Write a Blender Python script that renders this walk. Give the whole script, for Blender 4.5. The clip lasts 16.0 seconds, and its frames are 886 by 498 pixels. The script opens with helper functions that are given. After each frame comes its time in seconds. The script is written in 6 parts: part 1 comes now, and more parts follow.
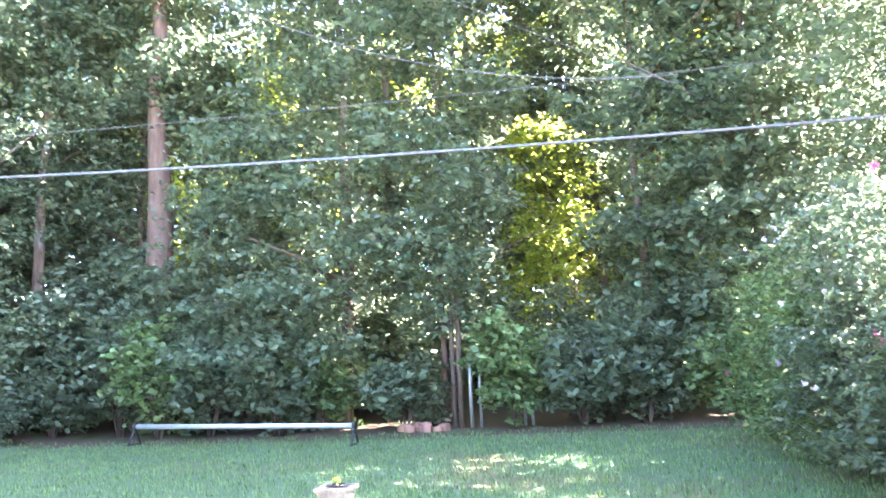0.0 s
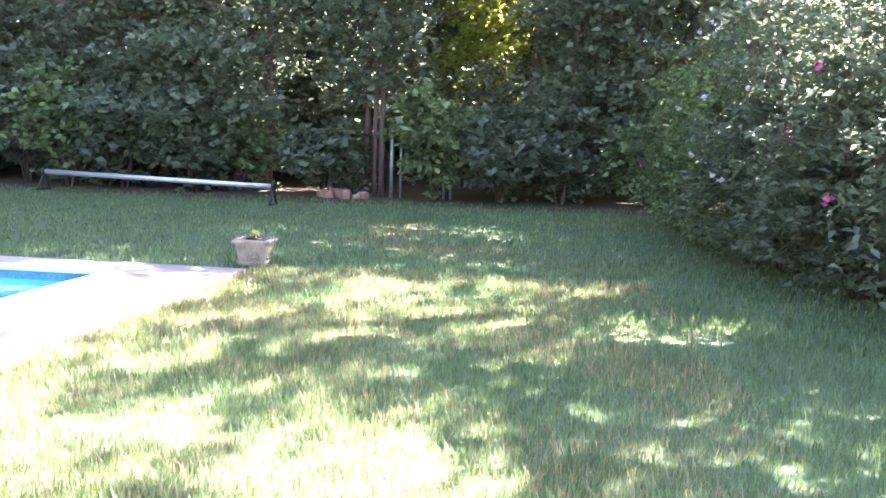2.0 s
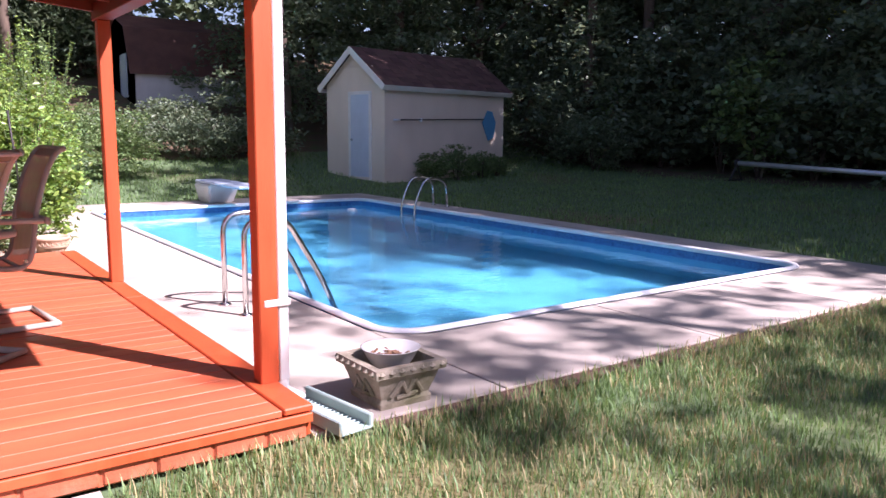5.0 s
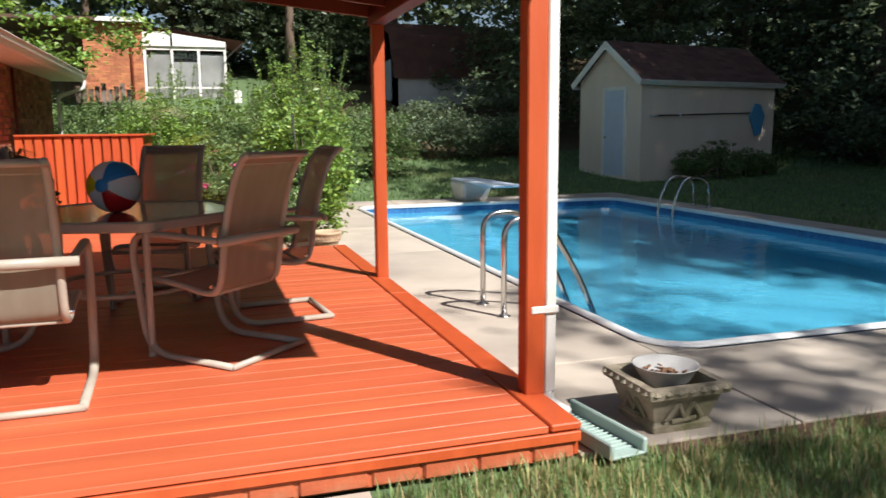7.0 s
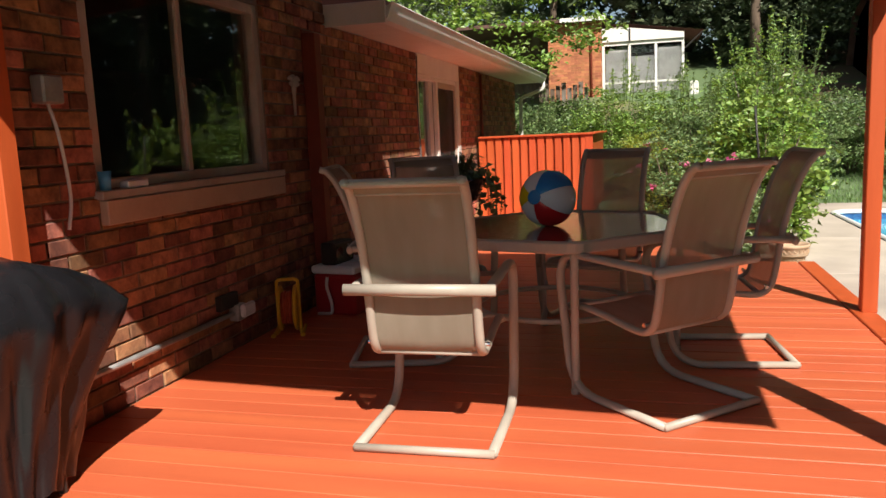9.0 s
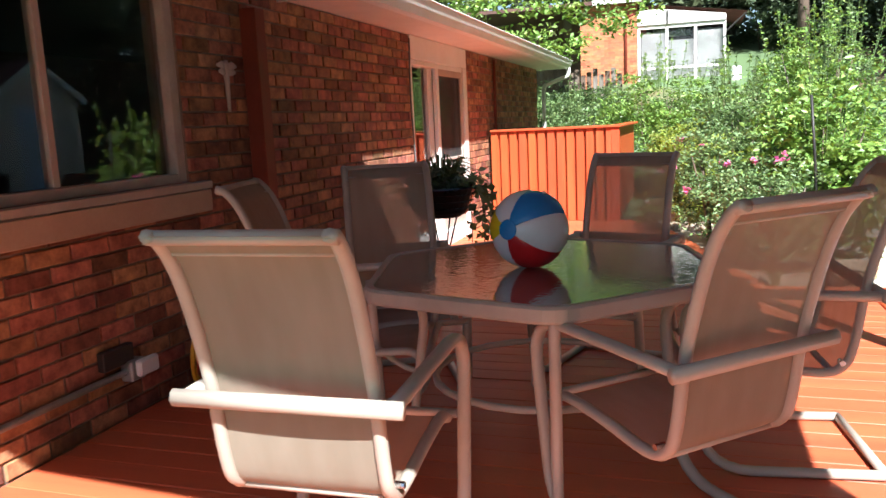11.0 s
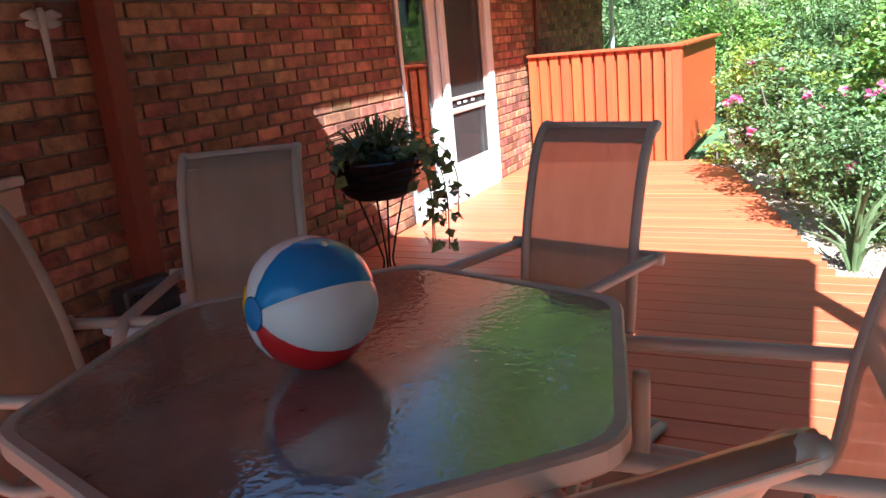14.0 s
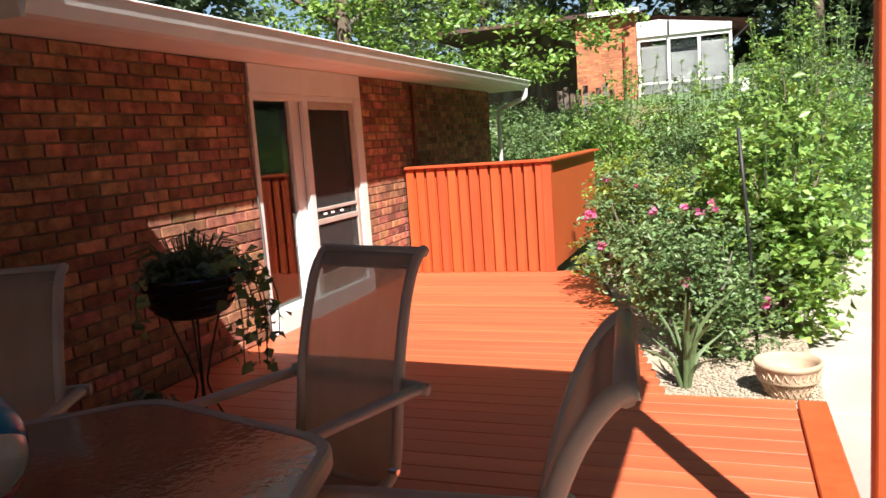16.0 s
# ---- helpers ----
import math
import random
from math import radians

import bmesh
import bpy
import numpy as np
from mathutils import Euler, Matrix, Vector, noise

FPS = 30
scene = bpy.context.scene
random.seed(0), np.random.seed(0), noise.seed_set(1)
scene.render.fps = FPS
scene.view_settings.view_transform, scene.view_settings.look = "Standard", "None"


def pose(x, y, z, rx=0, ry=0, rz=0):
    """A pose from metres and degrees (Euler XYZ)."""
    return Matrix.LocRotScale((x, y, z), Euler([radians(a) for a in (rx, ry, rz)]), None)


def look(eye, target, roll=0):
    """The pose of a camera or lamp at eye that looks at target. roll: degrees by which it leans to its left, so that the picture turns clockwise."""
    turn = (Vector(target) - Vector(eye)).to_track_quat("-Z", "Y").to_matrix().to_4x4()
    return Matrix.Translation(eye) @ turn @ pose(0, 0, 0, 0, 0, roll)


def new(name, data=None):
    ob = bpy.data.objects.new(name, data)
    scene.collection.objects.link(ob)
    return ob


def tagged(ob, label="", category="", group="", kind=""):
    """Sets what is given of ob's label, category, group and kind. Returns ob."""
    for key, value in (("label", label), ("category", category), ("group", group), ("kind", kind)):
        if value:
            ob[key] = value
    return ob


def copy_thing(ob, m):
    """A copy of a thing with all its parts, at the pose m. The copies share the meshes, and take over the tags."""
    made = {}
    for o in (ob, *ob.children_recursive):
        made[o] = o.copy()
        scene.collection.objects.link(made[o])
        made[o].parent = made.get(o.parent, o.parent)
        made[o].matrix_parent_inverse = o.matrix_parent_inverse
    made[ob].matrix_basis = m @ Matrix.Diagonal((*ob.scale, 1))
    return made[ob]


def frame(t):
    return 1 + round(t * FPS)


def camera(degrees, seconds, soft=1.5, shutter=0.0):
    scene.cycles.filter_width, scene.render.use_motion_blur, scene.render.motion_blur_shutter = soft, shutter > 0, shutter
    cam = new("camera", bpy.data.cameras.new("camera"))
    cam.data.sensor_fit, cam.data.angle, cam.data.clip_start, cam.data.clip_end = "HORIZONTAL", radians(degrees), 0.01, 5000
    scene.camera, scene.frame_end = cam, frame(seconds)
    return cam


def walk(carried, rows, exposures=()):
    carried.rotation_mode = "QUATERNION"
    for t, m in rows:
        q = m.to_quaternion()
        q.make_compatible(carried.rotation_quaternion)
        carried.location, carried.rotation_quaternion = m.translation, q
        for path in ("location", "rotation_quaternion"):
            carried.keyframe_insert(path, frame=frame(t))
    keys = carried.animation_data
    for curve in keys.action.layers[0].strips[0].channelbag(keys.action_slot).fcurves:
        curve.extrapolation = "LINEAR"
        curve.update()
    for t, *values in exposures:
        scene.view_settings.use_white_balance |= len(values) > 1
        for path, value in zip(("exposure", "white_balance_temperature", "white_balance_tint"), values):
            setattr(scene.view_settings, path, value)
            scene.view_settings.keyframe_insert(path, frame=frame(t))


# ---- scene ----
cam = camera(59.8, 16.0, shutter=0.2)
PATH = [
    (0, (-1.373, -3.724, 1.534), (0.553, -3.298, 1.861), -2.7),
    (0.5, (-1.24, -3.697, 1.485), (0.728, -3.383, 1.645), -2.1),
    (1, (-1.171, -3.684, 1.432), (0.816, -3.457, 1.431), -1.0),
    (1.5, (-1.229, -3.684, 1.4), (0.757, -3.499, 1.256), 0.5),
    (2, (-1.342, -3.67, 1.403), (0.629, -3.435, 1.159), 1.9),
    (2.5, (-1.44, -3.627, 1.435), (0.483, -3.171, 1.126), 2.5),
    (3, (-1.595, -3.61, 1.442), (0.211, -2.817, 1.113), 2.6),
    (3.5, (-1.526, -3.485, 1.446), (0.098, -2.366, 1.118), 2.1),
    (4, (-1.426, -3.455, 1.444), (-0.006, -2.084, 1.122), 0.9),
    (4.2, (-1.421, -3.455, 1.432), (-0.073, -2.013, 1.113), 0.7),
    (6.3, (-1.312, -3.265, 1.349), (-0.431, -1.493, 1.061), -0.0),
    (6.5, (-1.316, -3.237, 1.35), (-0.51, -1.43, 1.058), -0.3),
    (7, (-1.379, -3.127, 1.368), (-0.784, -1.242, 1.064), -0.5),
    (7.5, (-1.45, -2.987, 1.388), (-1.13, -1.038, 1.076), -0.6),
    (8, (-1.422, -2.788, 1.383), (-1.445, -0.812, 1.081), -1.3),
    (8.5, (-1.327, -2.581, 1.412), (-1.699, -0.637, 1.12), -2.2),
    (8.7, (-1.319, -2.494, 1.417), (-1.78, -0.569, 1.127), -2.5),
    (10.8, (-1.273, -1.259, 1.476), (-1.899, 0.615, 1.163), -2.5),
    (11, (-1.258, -1.107, 1.478), (-1.87, 0.77, 1.156), -2.7),
    (11.5, (-1.15, -0.744, 1.471), (-1.772, 1.127, 1.139), -3.6),
    (12, (-1.102, -0.444, 1.476), (-1.757, 1.413, 1.128), -4.4),
    (12.5, (-1.079, -0.134, 1.508), (-1.792, 1.696, 1.13), -4.9),
    (13, (-1.006, 0.119, 1.587), (-1.778, 1.911, 1.15), -4.8),
    (13.5, (-0.928, 0.344, 1.59), (-1.759, 2.098, 1.107), -5.3),
    (14, (-0.823, 0.48, 1.603), (-1.694, 2.204, 1.083), -5.4),
    (14.5, (-0.714, 0.667, 1.606), (-1.606, 2.406, 1.183), -5.1),
    (15, (-0.591, 0.769, 1.624), (-1.453, 2.547, 1.312), -3.7),
    (15.5, (-0.463, 0.801, 1.628), (-1.255, 2.617, 1.354), -3.7),
    (16, (-0.359, 0.806, 1.617), (-1.058, 2.659, 1.341), -4.1),
]
EXPOSURES = [(0, 5.65, 5900, 30), (1.5, 5.0, 6100, 36), (2.5, 3.9, 6100, 38), (3.5, 2.65, 6000, 44), (4.2, 2.05, 5900, 48), (6.3, 0.82, 6300, 14), (7.2, .68, 6500, 10), (8.7, 0.62, 6900, 10), (11, 1.75, 5900, 8), (11.9, 1.85, 5750, 6), (12.5, 2.05, 5700, 6), (13.5, 2.2, 5250, 2), (14.5, 2.15, 5350, 2), (15.2, 1.85, 5700, 4), (16, 1.25, 6300, 8)]
walk(cam, [(t, look(eye, target, roll)) for t, eye, target, roll in PATH], EXPOSURES)

# ---- world, sun ----
SUN_AZ, SUN_EL = 150.8, 46.0
world = bpy.data.worlds.new("sky")
scene.world = world
world.use_nodes = True
wn = world.node_tree
sky = wn.nodes.new("ShaderNodeTexSky")
sky.sky_type = "NISHITA"
sky.sun_disc = False
sky.sun_elevation, sky.sun_rotation = radians(SUN_EL), radians(SUN_AZ)
wn.links.new(sky.outputs["Color"], wn.nodes["Background"].inputs["Color"])
wn.nodes["Background"].inputs["Strength"].default_value = 0.05
sun_data = bpy.data.lights.new("sun", "SUN")
sun_data.energy, sun_data.angle, sun_data.color = 5.0, radians(0.53), (1.0, 0.96, 0.9)
sun = new("sun", sun_data)
to_sun = Vector((math.cos(radians(SUN_EL)) * math.sin(radians(SUN_AZ)), math.cos(radians(SUN_EL)) * math.cos(radians(SUN_AZ)), math.sin(radians(SUN_EL))))
sun.matrix_world = look(to_sun * 60, (0, 0, 0))


# ---- materials ----
def pmat(name, c1, c2=None, scale=6.0, rough=0.6, metal=0.0, bump=0.15, bscale=60.0, fine=0.25, rand=0.0, island=0.0,
         stretch=(1, 1, 1), trans=0.0, alpha=1.0, spec=0.5, glass=0.0, ior=1.45, stain=None, coat=0.0):
    """Principled material: two colours mixed by coarse and fine noise, random shift per object or per island, fine bump."""
    m = bpy.data.materials.new(name)
    m.use_nodes = True
    nt = m.node_tree
    N, L = nt.nodes, nt.links
    b = N["Principled BSDF"]
    b.inputs["Metallic"].default_value = metal
    b.inputs["Specular IOR Level"].default_value = spec
    b.inputs["IOR"].default_value = ior
    b.inputs["Coat Weight"].default_value = coat
    c2 = c2 or tuple(v * 0.75 for v in c1)
    tc = N.new("ShaderNodeTexCoord")
    mp = N.new("ShaderNodeMapping")
    mp.inputs["Scale"].default_value = stretch
    L.new(tc.outputs["Object"], mp.inputs["Vector"])
    if rand:
        oi0 = N.new("ShaderNodeObjectInfo")
        ml = N.new("ShaderNodeMath")
        ml.operation = "MULTIPLY"
        ml.inputs[1].default_value = 37.0
        L.new(oi0.outputs["Random"], ml.inputs[0])
        L.new(ml.outputs[0], mp.inputs["Location"])
    n1 = N.new("ShaderNodeTexNoise")
    n1.inputs["Scale"].default_value, n1.inputs["Detail"].default_value = scale, 5.0
    L.new(mp.outputs[0], n1.inputs["Vector"])
    n2 = N.new("ShaderNodeTexNoise")
    n2.inputs["Scale"].default_value, n2.inputs["Detail"].default_value = bscale, 3.0
    L.new(mp.outputs[0], n2.inputs["Vector"])
    mixf = N.new("ShaderNodeMix")
    mixf.inputs["Factor"].default_value = fine
    L.new(n1.outputs["Fac"], mixf.inputs["A"])
    L.new(n2.outputs["Fac"], mixf.inputs["B"])
    ramp = N.new("ShaderNodeValToRGB")
    ramp.color_ramp.elements[0].position, ramp.color_ramp.elements[1].position = 0.36, 0.64
    ramp.color_ramp.elements[0].color, ramp.color_ramp.elements[1].color = (*c2, 1), (*c1, 1)
    L.new(mixf.outputs["Result"], ramp.inputs["Fac"])
    col = ramp.outputs["Color"]
    if stain:
        n3 = N.new("ShaderNodeTexNoise")
        n3.inputs["Scale"].default_value, n3.inputs["Detail"].default_value = scale * 0.35, 8.0
        L.new(mp.outputs[0], n3.inputs["Vector"])
        r3 = N.new("ShaderNodeValToRGB")
        r3.color_ramp.elements[0].position, r3.color_ramp.elements[1].position = 0.52, 0.66
        L.new(n3.outputs["Fac"], r3.inputs["Fac"])
        mx = N.new("ShaderNodeMix")
        mx.data_type = "RGBA"
        L.new(r3.outputs["Color"], mx.inputs["Factor"])
        L.new(col, mx.inputs["A"])
        mx.inputs["B"].default_value = (*stain, 1)
        col = mx.outputs["Result"]
    if rand or island:
        hsv = N.new("ShaderNodeHueSaturation")
        src = N.new("ShaderNodeNewGeometry").outputs["Random Per Island"] if island else N.new("ShaderNodeObjectInfo").outputs["Random"]
        mr = N.new("ShaderNodeMapRange")
        amp = island or rand
        mr.inputs["To Min"].default_value, mr.inputs["To Max"].default_value = 1 - amp, 1 + amp
        L.new(src, mr.inputs["Value"])
        L.new(mr.outputs[0], hsv.inputs["Value"])
        mr2 = N.new("ShaderNodeMapRange")
        mr2.inputs["To Min"].default_value, mr2.inputs["To Max"].default_value = 0.5 + amp * 0.05, 0.5 - amp * 0.04
        wn2 = N.new("ShaderNodeTexWhiteNoise")
        wn2.noise_dimensions = "1D"
        L.new(src, wn2.inputs["W"])
        L.new(wn2.outputs["Value"], mr2.inputs["Value"])
        L.new(mr2.outputs[0], hsv.inputs["Hue"])
        L.new(col, hsv.inputs["Color"])
        col = hsv.outputs["Color"]
    L.new(col, b.inputs["Base Color"])
    rr = N.new("ShaderNodeMapRange")
    rr.inputs["To Min"].default_value, rr.inputs["To Max"].default_value = max(0.0, rough - 0.1), min(1.0, rough + 0.1)
    L.new(n1.outputs["Fac"], rr.inputs["Value"])
    L.new(rr.outputs[0], b.inputs["Roughness"])
    if glass:
        b.inputs["Roughness"].default_value = rough
        L.remove(b.inputs["Roughness"].links[0])
    if bump:
        bp = N.new("ShaderNodeBump")
        bp.inputs["Strength"].default_value, bp.inputs["Distance"].default_value = bump, 0.01
        L.new(mixf.outputs["Result"], bp.inputs["Height"])
        L.new(bp.outputs[0], b.inputs["Normal"])
        L.new(bp.outputs[0], b.inputs["Coat Normal"])
    if glass:
        b.inputs["Transmission Weight"].default_value = glass
    out = N["Material Output"]
    sh = b.outputs[0]
    if trans:
        tl = N.new("ShaderNodeBsdfTranslucent")
        br = N.new("ShaderNodeHueSaturation")
        br.inputs["Hue"].default_value = 0.47
        br.inputs["Saturation"].default_value, br.inputs["Value"].default_value = 1.15, 1.9
        L.new(col, br.inputs["Color"])
        L.new(br.outputs[0], tl.inputs["Color"])
        ms = N.new("ShaderNodeMixShader")
        ms.inputs[0].default_value = trans
        L.new(sh, ms.inputs[1])
        L.new(tl.outputs[0], ms.inputs[2])
        sh = ms.outputs[0]
    if alpha < 1:
        tp = N.new("ShaderNodeBsdfTransparent")
        ms = N.new("ShaderNodeMixShader")
        ms.inputs[0].default_value = 1 - alpha
        L.new(sh, ms.inputs[1])
        L.new(tp.outputs[0], ms.inputs[2])
        sh = ms.outputs[0]
    L.new(sh, out.inputs["Surface"])
    return m


M = {}
M["deck"] = pmat("deck_paint", (0.57, 0.125, 0.052), (0.5, 0.1, 0.043), 3.0, 0.45, bump=0.25, bscale=90, rand=0.035, stretch=(0.25, 3, 3), stain=(0.62, 0.14, 0.055))
M["orange"] = pmat("orange_wood_paint", (0.5, 0.085, 0.024), (0.42, 0.065, 0.018), 5.0, 0.5, bump=0.25, bscale=120, rand=0.08, stretch=(3, 3, 0.3))
# red lowered to deepen the shade under the patio roof
M["roofwood"] = pmat("darkened_red_wood_paint", (0.2, 0.032, 0.015), (0.15, 0.024, 0.012), 5.0, 0.6, bump=0.2, rand=0.1)
M["brick"] = pmat("red_brick", (0.42, 0.18, 0.1), (0.17, 0.068, 0.045), 11.0, 0.88, bump=0.9, bscale=55, rand=0.48)
M["brick_far"] = pmat("red_brick_joined", (0.42, 0.18, 0.1), (0.17, 0.068, 0.045), 11.0, 0.88, bump=0.9, bscale=55, island=0.48)
M["brick_nb"] = pmat("orange_brick", (0.5, 0.2, 0.1), (0.4, 0.14, 0.07), 9.0, 0.85, bump=0.4, bscale=70, island=0.25)
M["mortar"] = pmat("mortar", (0.27, 0.2, 0.15), (0.17, 0.125, 0.095), 12.0, 0.95, bump=0.5, bscale=150)
M["base"] = pmat("painted_masonry", (0.5, 0.115, 0.045), (0.4, 0.095, 0.04), 10.0, 0.8, bump=0.8, bscale=60, stain=(0.42, 0.17, 0.09))
M["white"] = pmat("white_paint", (0.78, 0.76, 0.73), (0.7, 0.68, 0.64), 4.0, 0.45, bump=0.05)
M["soffit"] = pmat("soffit_paint", (0.74, 0.68, 0.63), (0.66, 0.6, 0.55), 3.0, 0.6, bump=0.05)
M["winframe"] = pmat("window_frame_paint", (0.5, 0.42, 0.36), (0.4, 0.33, 0.28), 6.0, 0.55, bump=0.1)
M["sill"] = pmat("tan_sill_paint", (0.52, 0.38, 0.28), (0.44, 0.31, 0.22), 5.0, 0.6, bump=0.15)
M["glass"] = pmat("window_glass", (0.95, 0.97, 0.96), (0.93, 0.95, 0.94), 1.0, 0.0, bump=0.0, glass=1.0, fine=0.0)
# near-black colour stands in for the unlit indoors
M["dark"] = pmat("room_shade", (0.06, 0.05, 0.045), (0.04, 0.035, 0.03), 2.0, 0.9, bump=0)
M["screen"] = pmat("door_screen", (0.05, 0.05, 0.05), (0.04, 0.04, 0.04), 30.0, 0.8, bump=0, alpha=0.55)
M["concrete"] = pmat("concrete", (0.52, 0.45, 0.38), (0.42, 0.36, 0.3), 1.6, 0.9, bump=0.3, bscale=110, rand=0.06, stain=(0.34, 0.29, 0.25))
M["coping"] = pmat("white_coping", (0.78, 0.78, 0.78), (0.7, 0.7, 0.7), 5.0, 0.4, bump=0.05)
M["liner"] = pmat("pool_liner", (0.085, 0.35, 0.5), (0.07, 0.31, 0.46), 1.5, 0.5, bump=0.05)
M["band"] = pmat("patterned_liner_band", (0.05, 0.2, 0.42), (0.015, 0.06, 0.2), 16.0, 0.4, bump=0.05, fine=0.6)
M["steel"] = pmat("steel_tube", (0.72, 0.71, 0.7), (0.62, 0.61, 0.6), 8.0, 0.22, metal=1.0, bump=0.02)
M["alu"] = pmat("aluminium_tube", (0.72, 0.73, 0.75), (0.6, 0.61, 0.63), 5.0, 0.4, metal=0.6, bump=0.03)
M["frame"] = pmat("taupe_powder_coat", (0.43, 0.38, 0.315), (0.37, 0.32, 0.265), 8.0, 0.4, bump=0.12, bscale=250)
M["sling"] = pmat("taupe_sling_mesh", (0.33, 0.285, 0.22), (0.275, 0.235, 0.175), 3.0, 0.75, bump=0.3, bscale=600, stretch=(4, 1, 1), alpha=0.9, trans=0.18)
M["tableglass"] = None
M["asphalt"] = pmat("brown_shingle", (0.14, 0.075, 0.06), (0.085, 0.045, 0.04), 3.0, 0.95, bump=0.6, bscale=60, rand=0.25)
M["barnroof"] = pmat("reddish_barn_shingle", (0.3, 0.15, 0.12), (0.2, 0.1, 0.08), 2.0, 0.95, bump=0.5, bscale=40)
M["shed"] = pmat("shed_siding_paint", (0.76, 0.64, 0.53), (0.68, 0.57, 0.47), 1.5, 0.7, bump=0.15, stretch=(1, 1, 0.4))
M["sheddoor"] = pmat("blue_grey_door", (0.55, 0.62, 0.72), (0.5, 0.57, 0.67), 3.0, 0.45, bump=0.03)
M["barn"] = pmat("pale_barn_paint", (0.62, 0.6, 0.6), (0.52, 0.5, 0.5), 2.0, 0.8, bump=0.1)
M["stonepot"] = pmat("weathered_cast_stone", (0.4, 0.34, 0.26), (0.22, 0.19, 0.13), 9.0, 0.95, bump=0.9, bscale=60, stain=(0.16, 0.15, 0.08))
M["greypot"] = pmat("grey_plastic", (0.5, 0.49, 0.48), (0.44, 0.43, 0.42), 6.0, 0.5, bump=0.05)
M["splash"] = pmat("pale_green_plastic", (0.36, 0.46, 0.42), (0.3, 0.4, 0.37), 5.0, 0.6, bump=0.1)
M["terracotta"] = pmat("pale_terracotta", (0.55, 0.4, 0.27), (0.46, 0.31, 0.2), 8.0, 0.85, bump=0.3)
M["pebble"] = pmat("tan_gravel", (0.42, 0.34, 0.255), (0.33, 0.265, 0.195), 30.0, 0.9, bump=0.6, island=0.18)
M["soil"] = pmat("dark_soil", (0.15, 0.085, 0.055), (0.08, 0.048, 0.032), 8.0, 0.95, bump=0.7)
M["black"] = pmat("black_vinyl", (0.008, 0.008, 0.01), (0.014, 0.014, 0.016), 4.0, 0.27, bump=0.3, bscale=22, spec=0.4)
M["blackmetal"] = pmat("black_iron", (0.02, 0.02, 0.02), (0.03, 0.025, 0.02), 10.0, 0.5, bump=0.1)
M["red"] = pmat("red_plastic", (0.42, 0.02, 0.025), (0.36, 0.016, 0.02), 4.0, 0.4, bump=0.05)
M["whiteplastic"] = pmat("white_plastic", (0.76, 0.76, 0.76), (0.7, 0.7, 0.69), 4.0, 0.4, bump=0.04)
M["yellow"] = pmat("yellow_plastic", (0.75, 0.42, 0.02), (0.65, 0.35, 0.02), 4.0, 0.45, bump=0.04)
M["cord"] = pmat("orange_cord", (0.55, 0.08, 0.03), (0.4, 0.05, 0.02), 20.0, 0.6, bump=0.2)
M["ballred"] = pmat("ball_red", (0.62, 0.02, 0.025), (0.55, 0.018, 0.02), 3.0, 0.22, bump=0.04)
M["ballblue"] = pmat("ball_blue", (0.03, 0.24, 0.58), (0.025, 0.2, 0.5), 3.0, 0.22, bump=0.04)
M["ballyellow"] = pmat("ball_yellow", (0.8, 0.6, 0.02), (0.75, 0.55, 0.02), 3.0, 0.22, bump=0.04)
M["ballwhite"] = pmat("ball_white", (0.78, 0.77, 0.77), (0.74, 0.73, 0.73), 3.0, 0.22, bump=0.04)
M["bluefloat"] = pmat("blue_foam", (0.1, 0.33, 0.55), (0.08, 0.28, 0.48), 4.0, 0.6)
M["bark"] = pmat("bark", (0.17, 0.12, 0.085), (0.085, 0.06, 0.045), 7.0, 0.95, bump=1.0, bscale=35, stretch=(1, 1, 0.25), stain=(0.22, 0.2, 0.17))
M["barkred"] = pmat("reddish_bark", (0.2, 0.13, 0.1), (0.12, 0.075, 0.058), 7.0, 0.95, bump=1.0, bscale=35, stretch=(1, 1, 0.25))
M["galv"] = pmat("galvanised_post", (0.5, 0.5, 0.49), (0.36, 0.35, 0.34), 10.0, 0.5, metal=0.7, bump=0.1)
# green greyed so the haze over the woods sits in the leaf colour
M["leaf_dark"] = pmat("woodland_leaf", (0.155, 0.2, 0.118), (0.1, 0.14, 0.08), 2.0, 0.42, bump=0, island=0.35, trans=0.32)
M["leaf_mid"] = pmat("shrub_leaf", (0.18, 0.26, 0.1), (0.11, 0.17, 0.065), 2.0, 0.4, bump=0, island=0.45, trans=0.22)
M["leaf_light"] = pmat("bright_leaf", (0.22, 0.33, 0.08), (0.15, 0.24, 0.055), 2.0, 0.38, bump=0, island=0.45, trans=0.22)
# on the back woods this yellow-green stands in for sun on leaves
M["leaf_yellow"] = pmat("yellow_green_leaf", (0.3, 0.37, 0.09), (0.23, 0.3, 0.07), 2.0, 0.45, bump=0, island=0.25, trans=0.4)
M["leaf_blade"] = pmat("iris_leaf", (0.2, 0.26, 0.12), (0.14, 0.2, 0.08), 3.0, 0.45, bump=0, island=0.2, trans=0.3)
M["petal_pink"] = pmat("pink_petal", (0.68, 0.2, 0.34), (0.6, 0.14, 0.27), 5.0, 0.6, bump=0, island=0.2, trans=0.3)
M["petal_white"] = pmat("white_petal", (0.78, 0.74, 0.76), (0.72, 0.62, 0.68), 5.0, 0.6, bump=0, island=0.1, trans=0.3)
M["grass"] = pmat("grass_blade", (0.17, 0.27, 0.1), (0.12, 0.195, 0.07), 1.2, 0.5, bump=0, island=0.4, trans=0.3)
